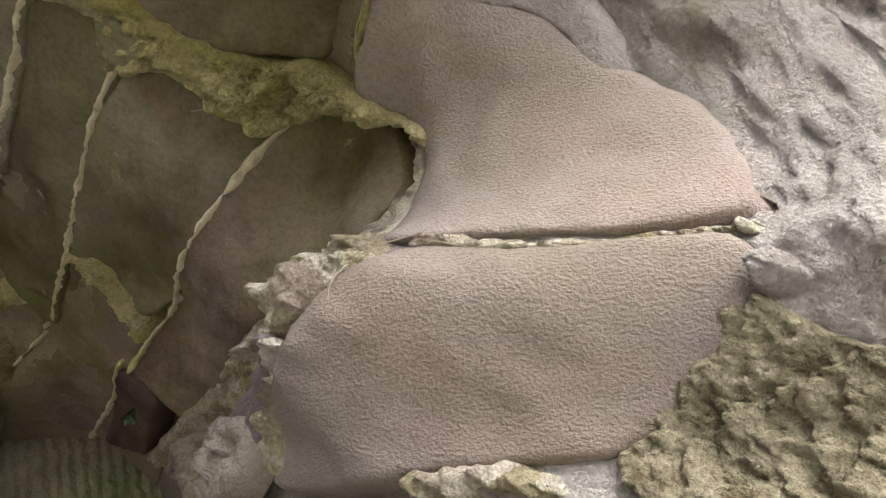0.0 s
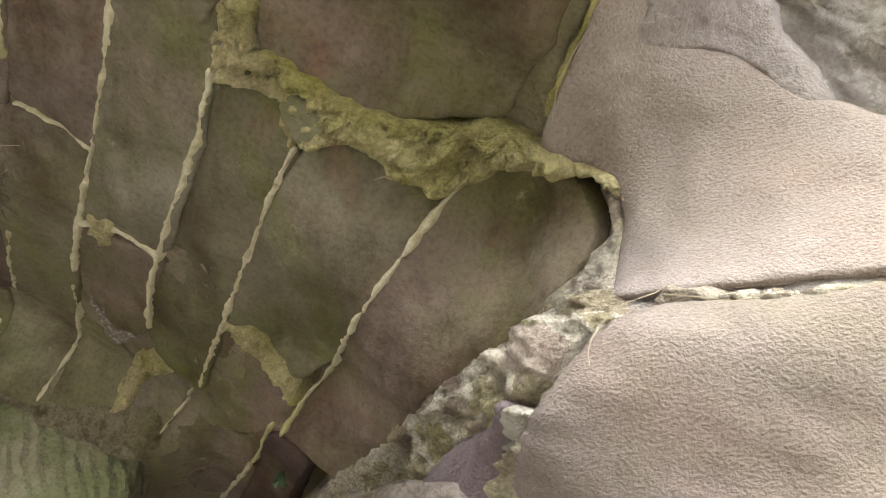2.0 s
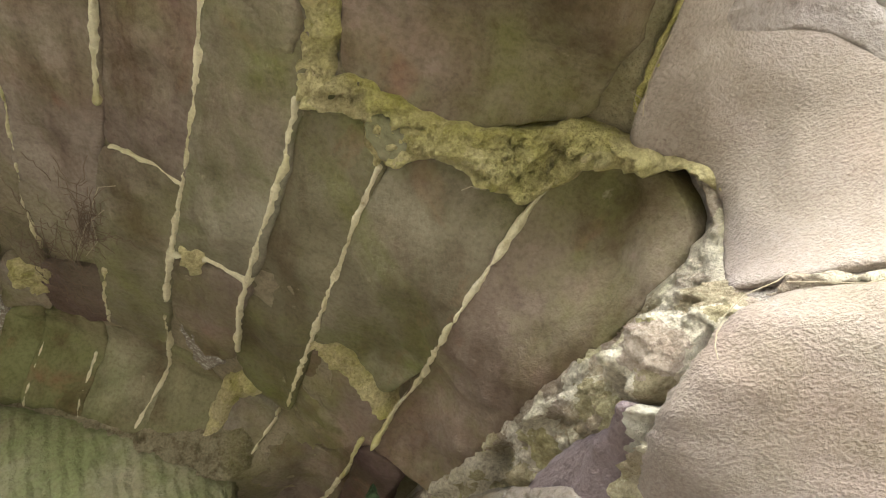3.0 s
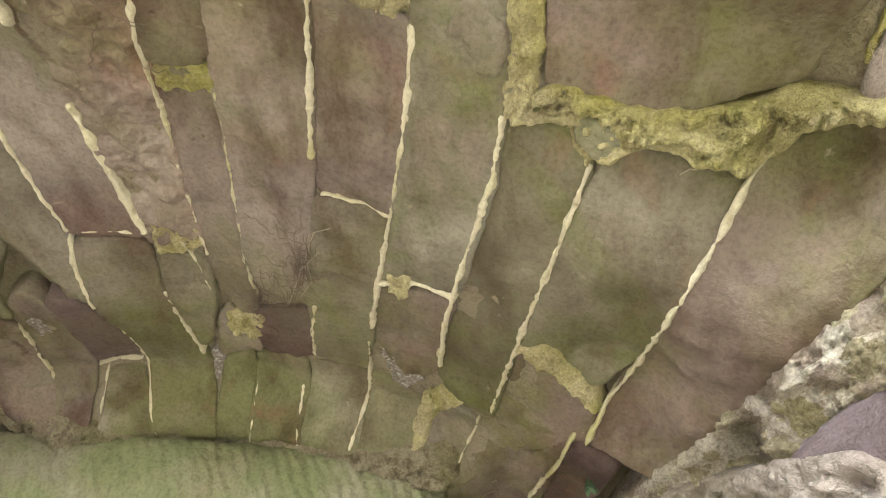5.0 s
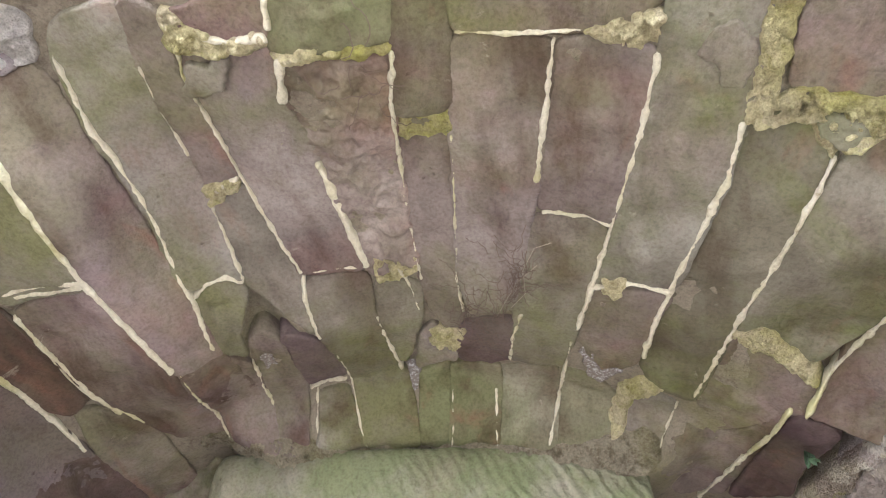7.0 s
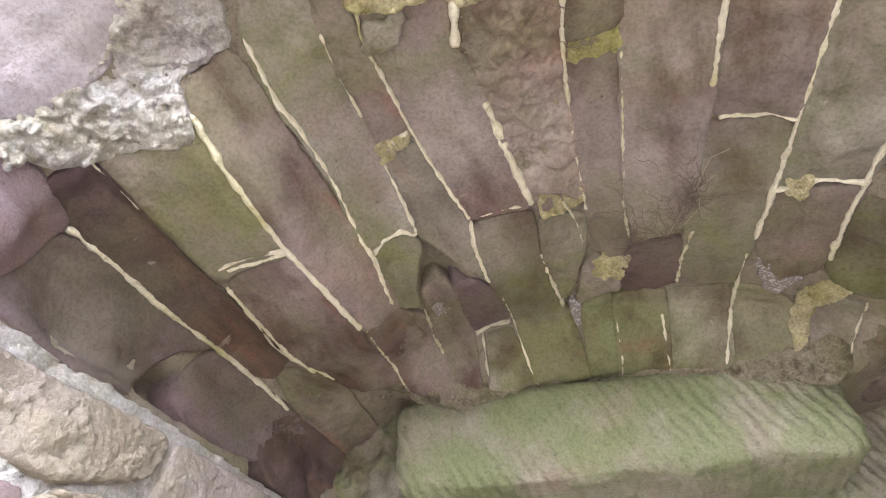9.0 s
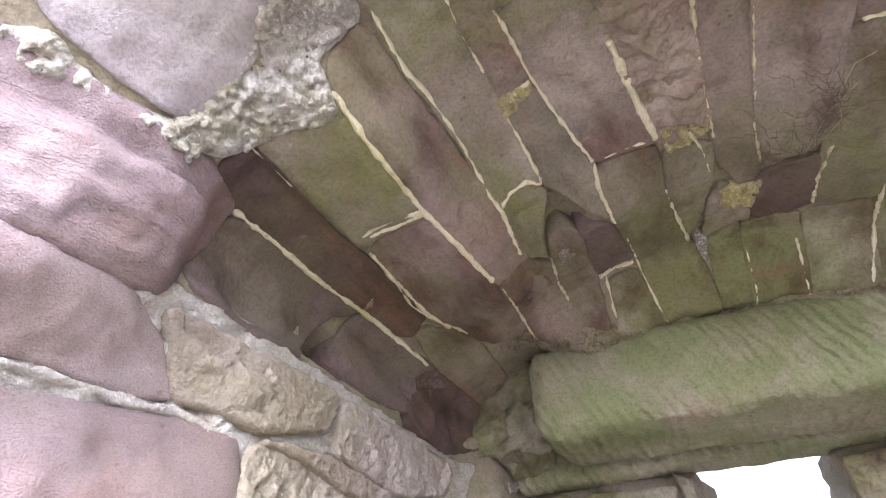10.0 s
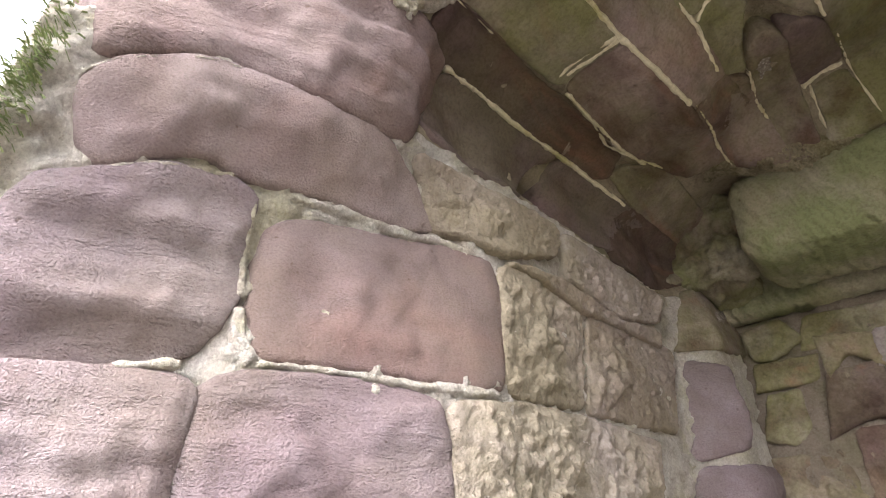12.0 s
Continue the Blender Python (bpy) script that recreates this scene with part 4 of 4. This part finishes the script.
stone(vault, "gs", 0, [(-0.121, 0.78), (-0.035, 0.789), (-0.046, 0.895), (-0.102, 1.075), (-0.121, 1.078), (-0.134, 0.893)])
stone(vault, "dk", 0.002, [(0.045, 0.916), (0.105, 0.89), (0.146, 0.877), (0.141, 1.052), (0.081, 1.086), (0.023, 1.073), (0.012, 0.976)])
stone(vault, "gs", 0, [(0.386, 1.131), (0.442, 1.075), (0.491, 1.095), (0.491, 1.182), (0.426, 1.191)])
stone(vault, "bd", -0.008, [(0.531, 1.057), (0.547, 0.829), (0.594, 0.852), (0.667, 0.858), (0.7, 0.902), (0.714, 0.959), (0.614, 1.129), (0.574, 1.159)])
stone(vault, "bd", -0.010, [(0.504, 1.187), (0.504, 1.136), (0.562, 1.159), (0.619, 1.161), (0.681, 0.993), (0.675, 1.207), (0.66, 1.435), (0.578, 1.498), (0.495, 1.224)])
stone(vault, "dk", 0, [(0.69, 0.991), (0.717, 0.976), (0.767, 0.992), (0.756, 1.185), (0.769, 1.294), (0.675, 1.416), (0.684, 1.197)])
stone(vault, "mv", 0.004, [(0.545, 0.817), (0.587, 0.797), (0.625, 0.83), (0.665, 0.852), (0.703, 0.897), (0.686, 0.892), (0.638, 0.863), (0.588, 0.857)])
# the slot's stone: its dark colour carries the shade of the recess
stone(vault, "dk", 0, [(-0.805, 0.297), (-0.747, 0.31), (-0.746, 0.421), (-0.753, 0.571), (-0.744, 0.652), (-0.745, 0.769), (-0.752, 0.933), (-0.805, 0.957), (-0.829, 0.895), (-0.828, 0.795), (-0.837, 0.62), (-0.839, 0.485), (-0.838, 0.385)])
stone(vault, "dk", 0, [(-0.979, 0.355), (-0.85, 0.394), (-0.842, 0.49), (-0.844, 0.631), (-0.839, 0.779), (-0.876, 0.714), (-0.92, 0.676), (-1, 0.634), (-1.006, 0.549), (-1.005, 0.442), (-1, 0.37)], scoops=[(-0.933, 0.745, 0.022, 0.035, 0.07)])
stone(vault, "dk", 0, [(-0.839, 0.79), (-0.834, 0.929), (-0.822, 1.082), (-0.842, 1.181), (-0.952, 1.072), (-0.965, 0.988), (-0.981, 0.844), (-0.948, 0.787), (-0.906, 0.768)], scoops=[(-0.933, 0.745, 0.022, 0.035, 0.07)])
stone(vault, "br", 0, [(-0.791, 0.949), (-0.719, 0.992), (-0.694, 1.116), (-0.707, 1.368), (-0.718, 1.537), (-0.819, 1.596), (-0.822, 1.36), (-0.818, 1.106)])
stone(vault, "dk", 0, [(-0.941, 1.018), (-0.822, 1.082), (-0.819, 1.354), (-0.83, 1.541), (-0.962, 1.361), (-1.003, 1.223), (-0.99, 1.085)])
stone(wall_right, "pf", 0, [(0.769, 0.134), (0.776, 0.175), (0.78, 0.208), (0.785, 0.264), (0.79, 0.306), (0.817, 0.306), (0.839, 0.299), (0.864, 0.3), (0.876, 0.307), (0.885, 0.322), (0.903, 0.329), (0.935, 0.312), (0.945, 0.276), (0.95, 0.231), (0.953, 0.199), (0.949, 0.16), (0.95, 0.134), (0.929, 0.133), (0.919, 0.128), (0.903, 0.135), (0.888, 0.162), (0.875, 0.166), (0.857, 0.165), (0.842, 0.176), (0.81, 0.185), (0.802, 0.164), (0.789, 0.123)], round_edge=0.008, drop=0.005)
stone(wall_right, "mv", 0, [(0.815, 0.305), (0.839, 0.295), (0.859, 0.293), (0.875, 0.294), (0.889, 0.307), (0.875, 0.317), (0.86, 0.315), (0.835, 0.317)])
stone(wall_right, "pl", 0.015, [(1, 0.6), (1.012, 0.556), (1.03, 0.545), (1.067, 0.56), (1.08, 0.6), (0.98, 1), (0.85, 1.2), (0.835, 1.05), (0.92, 0.8)], crags=0.02)
stone(wall_right, "pp", 0, [(0.965, 0.552), (0.992, 0.47), (1.008, 0.392), (1.018, 0.452), (1.033, 0.497), (1.04, 0.55), (1, 0.66), (0.96, 0.7)])
stone(vault, "mv", 0.012, [(0.466, 0.4), (0.507, 0.356), (0.544, 0.361), (0.605, 0.364), (0.65, 0.361), (0.715, 0.344), (0.732, 0.317), (0.791, 0.31), (0.83, 0.308), (0.842, 0.321), (0.821, 0.327), (0.762, 0.363), (0.745, 0.394), (0.737, 0.417), (0.683, 0.4), (0.624, 0.393), (0.585, 0.433), (0.55, 0.393)], crags=0.024, lumps=0.026, gap=-0.004, rugged=0.03)
stone(vault, "wh", -0.001, [(-0.407, 0.935), (-0.384, 0.93), (-0.39, 1.019), (-0.408, 1.017)])
stone(vault, "wh", -0.001, [(0.297, 0.926), (0.314, 0.991), (0.333, 1.042), (0.372, 1.021), (0.338, 1.084), (0.313, 1.069), (0.293, 0.974)])
stone(vault, "wh", -0.001, [(-0.098, 1.108), (-0.081, 1.122), (-0.096, 1.168), (-0.11, 1.161)])
stone(vault, "wh", -0.001, [(-0.164, 1.193), (-0.14, 1.178), (-0.133, 1.201), (-0.157, 1.222)])
stone(wall_left, "wh", 0.006, [(-1.031, 1.441), (-0.943, 1.699), (-1.002, 1.625), (-1.071, 1.435)])
stone(wall_left, "br", 0, [(-0.988, 1.342), (-0.826, 1.793), (-0.975, 1.88), (-1.123, 1.66), (-1.165, 1.289)])
stone(wall_left, "pp", 0, [(-1.189, 1.307), (-1.196, 1.417), (-1.379, 1.438), (-1.422, 1.288)])
stone(wall_left, "pp", 0, [(-1.439, 1.299), (-1.398, 1.701), (-1.577, 1.563), (-1.598, 1.176)])
stone(vault, "br", 0, [(-0.966, 1.305), (-0.798, 1.535), (-0.751, 1.722), (-0.779, 1.816), (-0.886, 1.615)])
stone(vault, "br", 0, [(-0.058, 0.982), (-0.026, 0.926), (0.012, 0.979), (0.013, 1.077), (-0.031, 1.079), (-0.083, 1.116)])
stone(vault, "gr", 0, [(-0.03, 0.959), (0.015, 0.945), (0.03, 0.989), (-0.024, 1.017)])
stone(wall_right, "mc", 0.004, [(0.952, 0.298), (0.94, 0.279), (0.954, 0.239), (0.962, 0.214), (0.959, 0.189), (0.954, 0.14), (0.955, 0.131), (0.963, 0.143), (0.967, 0.191), (0.971, 0.215), (0.971, 0.238), (0.971, 0.251), (0.96, 0.273), (0.965, 0.289)])
stone(vault, "mv", 0.006, [(0.451, 0.207), (0.472, 0.206), (0.481, 0.272), (0.484, 0.337), (0.487, 0.377), (0.463, 0.406), (0.459, 0.359), (0.457, 0.292)])
stone(vault, "mv", 0.004, [(0.53, 0.391), (0.585, 0.378), (0.593, 0.4), (0.58, 0.42), (0.575, 0.442), (0.555, 0.419)])
stone(vault, "mv", 0.006, [(-0.106, 0.704), (-0.04, 0.697), (-0.03, 0.757), (-0.075, 0.772), (-0.115, 0.781)])
stone(vault, "mv", 0.004, [(0.313, 0.724), (0.347, 0.723), (0.346, 0.763), (0.321, 0.757)])
stone(vault, "mv", 0.004, [(-0.363, 0.529), (-0.305, 0.518), (-0.338, 0.548), (-0.371, 0.563)])
stone(vault, "mv", 0.006, [(-0.296, 0.216), (-0.281, 0.235), (-0.239, 0.261), (-0.171, 0.255), (-0.176, 0.269), (-0.256, 0.281), (-0.297, 0.271), (-0.308, 0.257)])
stone(vault, "mv", 0.004, [(-0.029, 0.949), (0.044, 0.931), (0.026, 1.007), (-0.032, 1.008)])
stone(vault, "mv", 0.006, [(0.385, 1.08), (0.422, 1.034), (0.47, 1.048), (0.412, 1.104), (0.399, 1.169), (0.394, 1.193), (0.375, 1.163)])
stone(vault, "ms", 0.008, [(-0.648, 1.23), (-0.61, 1.182), (-0.541, 1.196), (-0.451, 1.193), (-0.353, 1.23), (-0.225, 1.261), (-0.089, 1.28), (0.066, 1.252), (0.226, 1.237), (0.358, 1.202), (0.428, 1.177), (0.478, 1.175), (0.499, 1.216), (0.229, 1.306), (-0.247, 1.351)])
stone(wall_right, "ms", 0, [(1.021, 0.172), (1.004, 0.153), (1.03, 0.151), (1.042, 0.141), (1.054, 0.119), (1.163, 0.17), (1.155, 0.26), (1.123, 0.279), (1.111, 0.278), (1.088, 0.252), (1.057, 0.217), (1.031, 0.185), (1.007, 0.163)])
pointing(vault, 0.013, [(-0.589, 0.312), (-0.592, 0.412), (-0.589, 0.596), (-0.577, 0.717), (-0.564, 0.868)])
pointing(vault, 0.011, [(-0.47, 0.258), (-0.474, 0.339), (-0.475, 0.387), (-0.466, 0.426), (-0.461, 0.552), (-0.467, 0.681), (-0.464, 0.732), (-0.48, 0.869)])
pointing(vault, 0.006, [(-0.363, 0.286), (-0.37, 0.363), (-0.365, 0.461)])
pointing(vault, 0.007, [(-0.367, 0.56), (-0.364, 0.628), (-0.363, 0.714)])
pointing(vault, 0.008, [(-0.296, 0.241), (-0.31, 0.316), (-0.304, 0.383), (-0.299, 0.494), (-0.284, 0.599), (-0.255, 0.729)])
pointing(vault, 0.011, [(-0.255, 0.729), (-0.266, 0.808), (-0.262, 0.899)])
pointing(vault, 0.012, [(-0.159, 0.207), (-0.164, 0.249)])
pointing(vault, 0.013, [(-0.162, 0.287), (-0.179, 0.361)])
pointing(vault, 0.015, [(-0.161, 0.479), (-0.15, 0.587), (-0.13, 0.74)])
pointing(vault, 0.007, [(-0.14, 0.883), (-0.131, 0.998), (-0.12, 1.11)])
pointing(vault, 0.006, [(-0.027, 0.479), (-0.032, 0.601), (-0.03, 0.777)])
pointing(vault, 0.005, [(0.061, 0.44), (0.056, 0.54), (0.042, 0.771), (0.046, 0.879)])
pointing(vault, 0.007, [(0.21, 0.294), (0.203, 0.391), (0.191, 0.532)])
pointing(vault, 0.01, [(0.342, 0.306), (0.337, 0.418), (0.315, 0.608), (0.296, 0.749), (0.278, 0.885)])
pointing(vault, 0.006, [(0.269, 0.932), (0.252, 1.139)])
pointing(vault, 0.011, [(0.46, 0.399), (0.462, 0.486), (0.433, 0.684), (0.428, 0.734), (0.419, 0.79), (0.41, 0.949)])
pointing(vault, 0.01, [(0.576, 0.434), (0.567, 0.573), (0.543, 0.806), (0.524, 1.046)])
pointing(vault, 0.009, [(0.747, 0.372), (0.739, 0.421), (0.74, 0.476), (0.736, 0.566), (0.718, 0.8), (0.707, 0.874), (0.707, 0.91), (0.707, 0.973)])
pointing(vault, 0.009, [(0.681, 0.968), (0.677, 1.107), (0.645, 1.335), (0.619, 1.505)], lift=-0.004)
pointing(vault, 0.011, [(0.296, 0.749), (0.366, 0.724), (0.433, 0.733)])
pointing(vault, 0.008, [(0.199, 0.591), (0.277, 0.588), (0.316, 0.605)])
pointing(vault, 0.012, [(-0.303, 0.256), (-0.268, 0.255), (-0.226, 0.262), (-0.168, 0.258)])
pointing(vault, 0.006, [(-0.255, 0.729), (-0.183, 0.729), (-0.124, 0.738)])
pointing(vault, 0.008, [(-0.461, 0.727), (-0.431, 0.705), (-0.392, 0.699), (-0.363, 0.72)])
pointing(vault, 0.009, [(-0.365, 0.541), (-0.335, 0.525), (-0.303, 0.509)])
pointing(vault, 0.006, [(0.079, 0.279), (0.153, 0.286), (0.247, 0.282)])
pointing(vault, 0.008, [(-0.004, 0.29), (-0.022, 0.389), (-0.027, 0.479)])
pointing(vault, 0.012, [(-0.841, 0.386), (-0.838, 0.481), (-0.84, 0.621), (-0.832, 0.796), (-0.826, 1.054)])
pointing(vault, 0.01, [(-0.73, 0.644), (-0.734, 0.742), (-0.734, 0.898), (-0.72, 0.988)])
pointing(vault, 0.006, [(-0.746, 0.307), (-0.746, 0.417)])
pointing(vault, 0.014, [(-0.709, 0.602), (-0.656, 0.605), (-0.593, 0.591)])
pointing(vault, 0.01, [(-0.721, 0.59), (-0.669, 0.59), (-0.592, 0.584)])
pointing(wall_left, 0.006, [(-1.124, -0.102), (-1.096, -0.078), (-1.065, -0.014), (-1.052, 0.03), (-1.055, 0.105), (-1.063, 0.191), (-1.057, 0.287)])
pointing(wall_left, 0.012, [(-1.239, -0.046), (-1.212, 0.009), (-1.195, 0.101)])
pointing(wall_left, 0.016, [(-1.212, 0.139), (-1.284, 0.145), (-1.363, 0.152)])
pointing(wall_left, 0.015, [(-1.454, 0.183), (-1.448, 0.277), (-1.449, 0.39), (-1.44, 0.522)])
pointing(wall_left, 0.014, [(-1.484, 0.039), (-1.468, 0.107)])
pointing(wall_left, 0.016, [(-1.191, 0.181), (-1.185, 0.27), (-1.175, 0.426), (-1.191, 0.528)])
pointing(wall_left, 0.02, [(-1.38, 0.151), (-1.427, 0.16), (-1.454, 0.18)])
pointing(vault, 0.007, [(0.5, 1.096), (0.493, 1.167), (0.488, 1.209)])
pointing(vault, 0.008, [(-0.737, 0.763), (-0.751, 0.857), (-0.729, 0.93)])
pointing(vault, 0.005, [(-0.729, 0.93), (-0.697, 1.045)])
pointing(vault, 0.006, [(-0.556, 0.882), (-0.56, 1.023), (-0.571, 1.209)])
pointing(vault, 0.006, [(0.256, 1.104), (0.25, 1.18), (0.245, 1.225)])
pointing(vault, 0.006, [(-0.07, 0.744), (-0.053, 0.808), (-0.047, 0.881)])
pointing(vault, 0.004, [(-0.002, 1.16), (-0, 1.217), (-0.009, 1.276)])
pointing(vault, 0.007, [(-0.348, 1.128), (-0.297, 1.115), (-0.252, 1.125)])
pointing(vault, 0.005, [(-0.329, 1.134), (-0.354, 1.205)])
pointing(vault, 0.006, [(0.104, 1.152), (0.117, 1.252)])
pointing(vault, 0.007, [(0.168, 0.851), (0.146, 0.952), (0.138, 1.053)])
pointing(vault, 0.005, [(-0.25, 0.974), (-0.245, 1.174), (-0.232, 1.255)])
pointing(vault, 0.006, [(-0.425, 0.944), (-0.442, 1.077), (-0.441, 1.148)])
stone(wall_right, "mo", 0.0, [(1.004, 0.395), (1.02, 0.378), (1.033, 0.425), (1.05, 0.483), (1.066, 0.54), (1.04, 0.55), (1.03, 0.496), (1.014, 0.452)])
stone(vault, "mv", 0.002, [(0.764, 0.135), (0.774, 0.135), (0.781, 0.175), (0.786, 0.208), (0.792, 0.262), (0.782, 0.272), (0.776, 0.208), (0.770, 0.175)], lumps=0.01)
# thin crusts left on faces that have scaled away
stone(vault, "gs", 0.005, [(0.389, 0.305), (0.405, 0.276), (0.424, 0.265), (0.441, 0.289), (0.447, 0.348), (0.427, 0.345), (0.41, 0.315)], ragged=0.008, drop=0.004, round_edge=0.004, tilt=0, deep=0.02, floor=0.004)
stone(vault, "gs", 0.005, [(-0.296, 0.299), (-0.27, 0.293), (-0.244, 0.292), (-0.261, 0.33), (-0.289, 0.337), (-0.31, 0.331)], ragged=0.008, drop=0.004, round_edge=0.004, tilt=0, deep=0.02, floor=0.004)
stone(vault, "gr", 0.005, [(0.548, 0.392), (0.573, 0.393), (0.608, 0.398), (0.59, 0.431), (0.572, 0.423)], ragged=0.008, drop=0.004, round_edge=0.004, tilt=0, deep=0.02, floor=0.004)
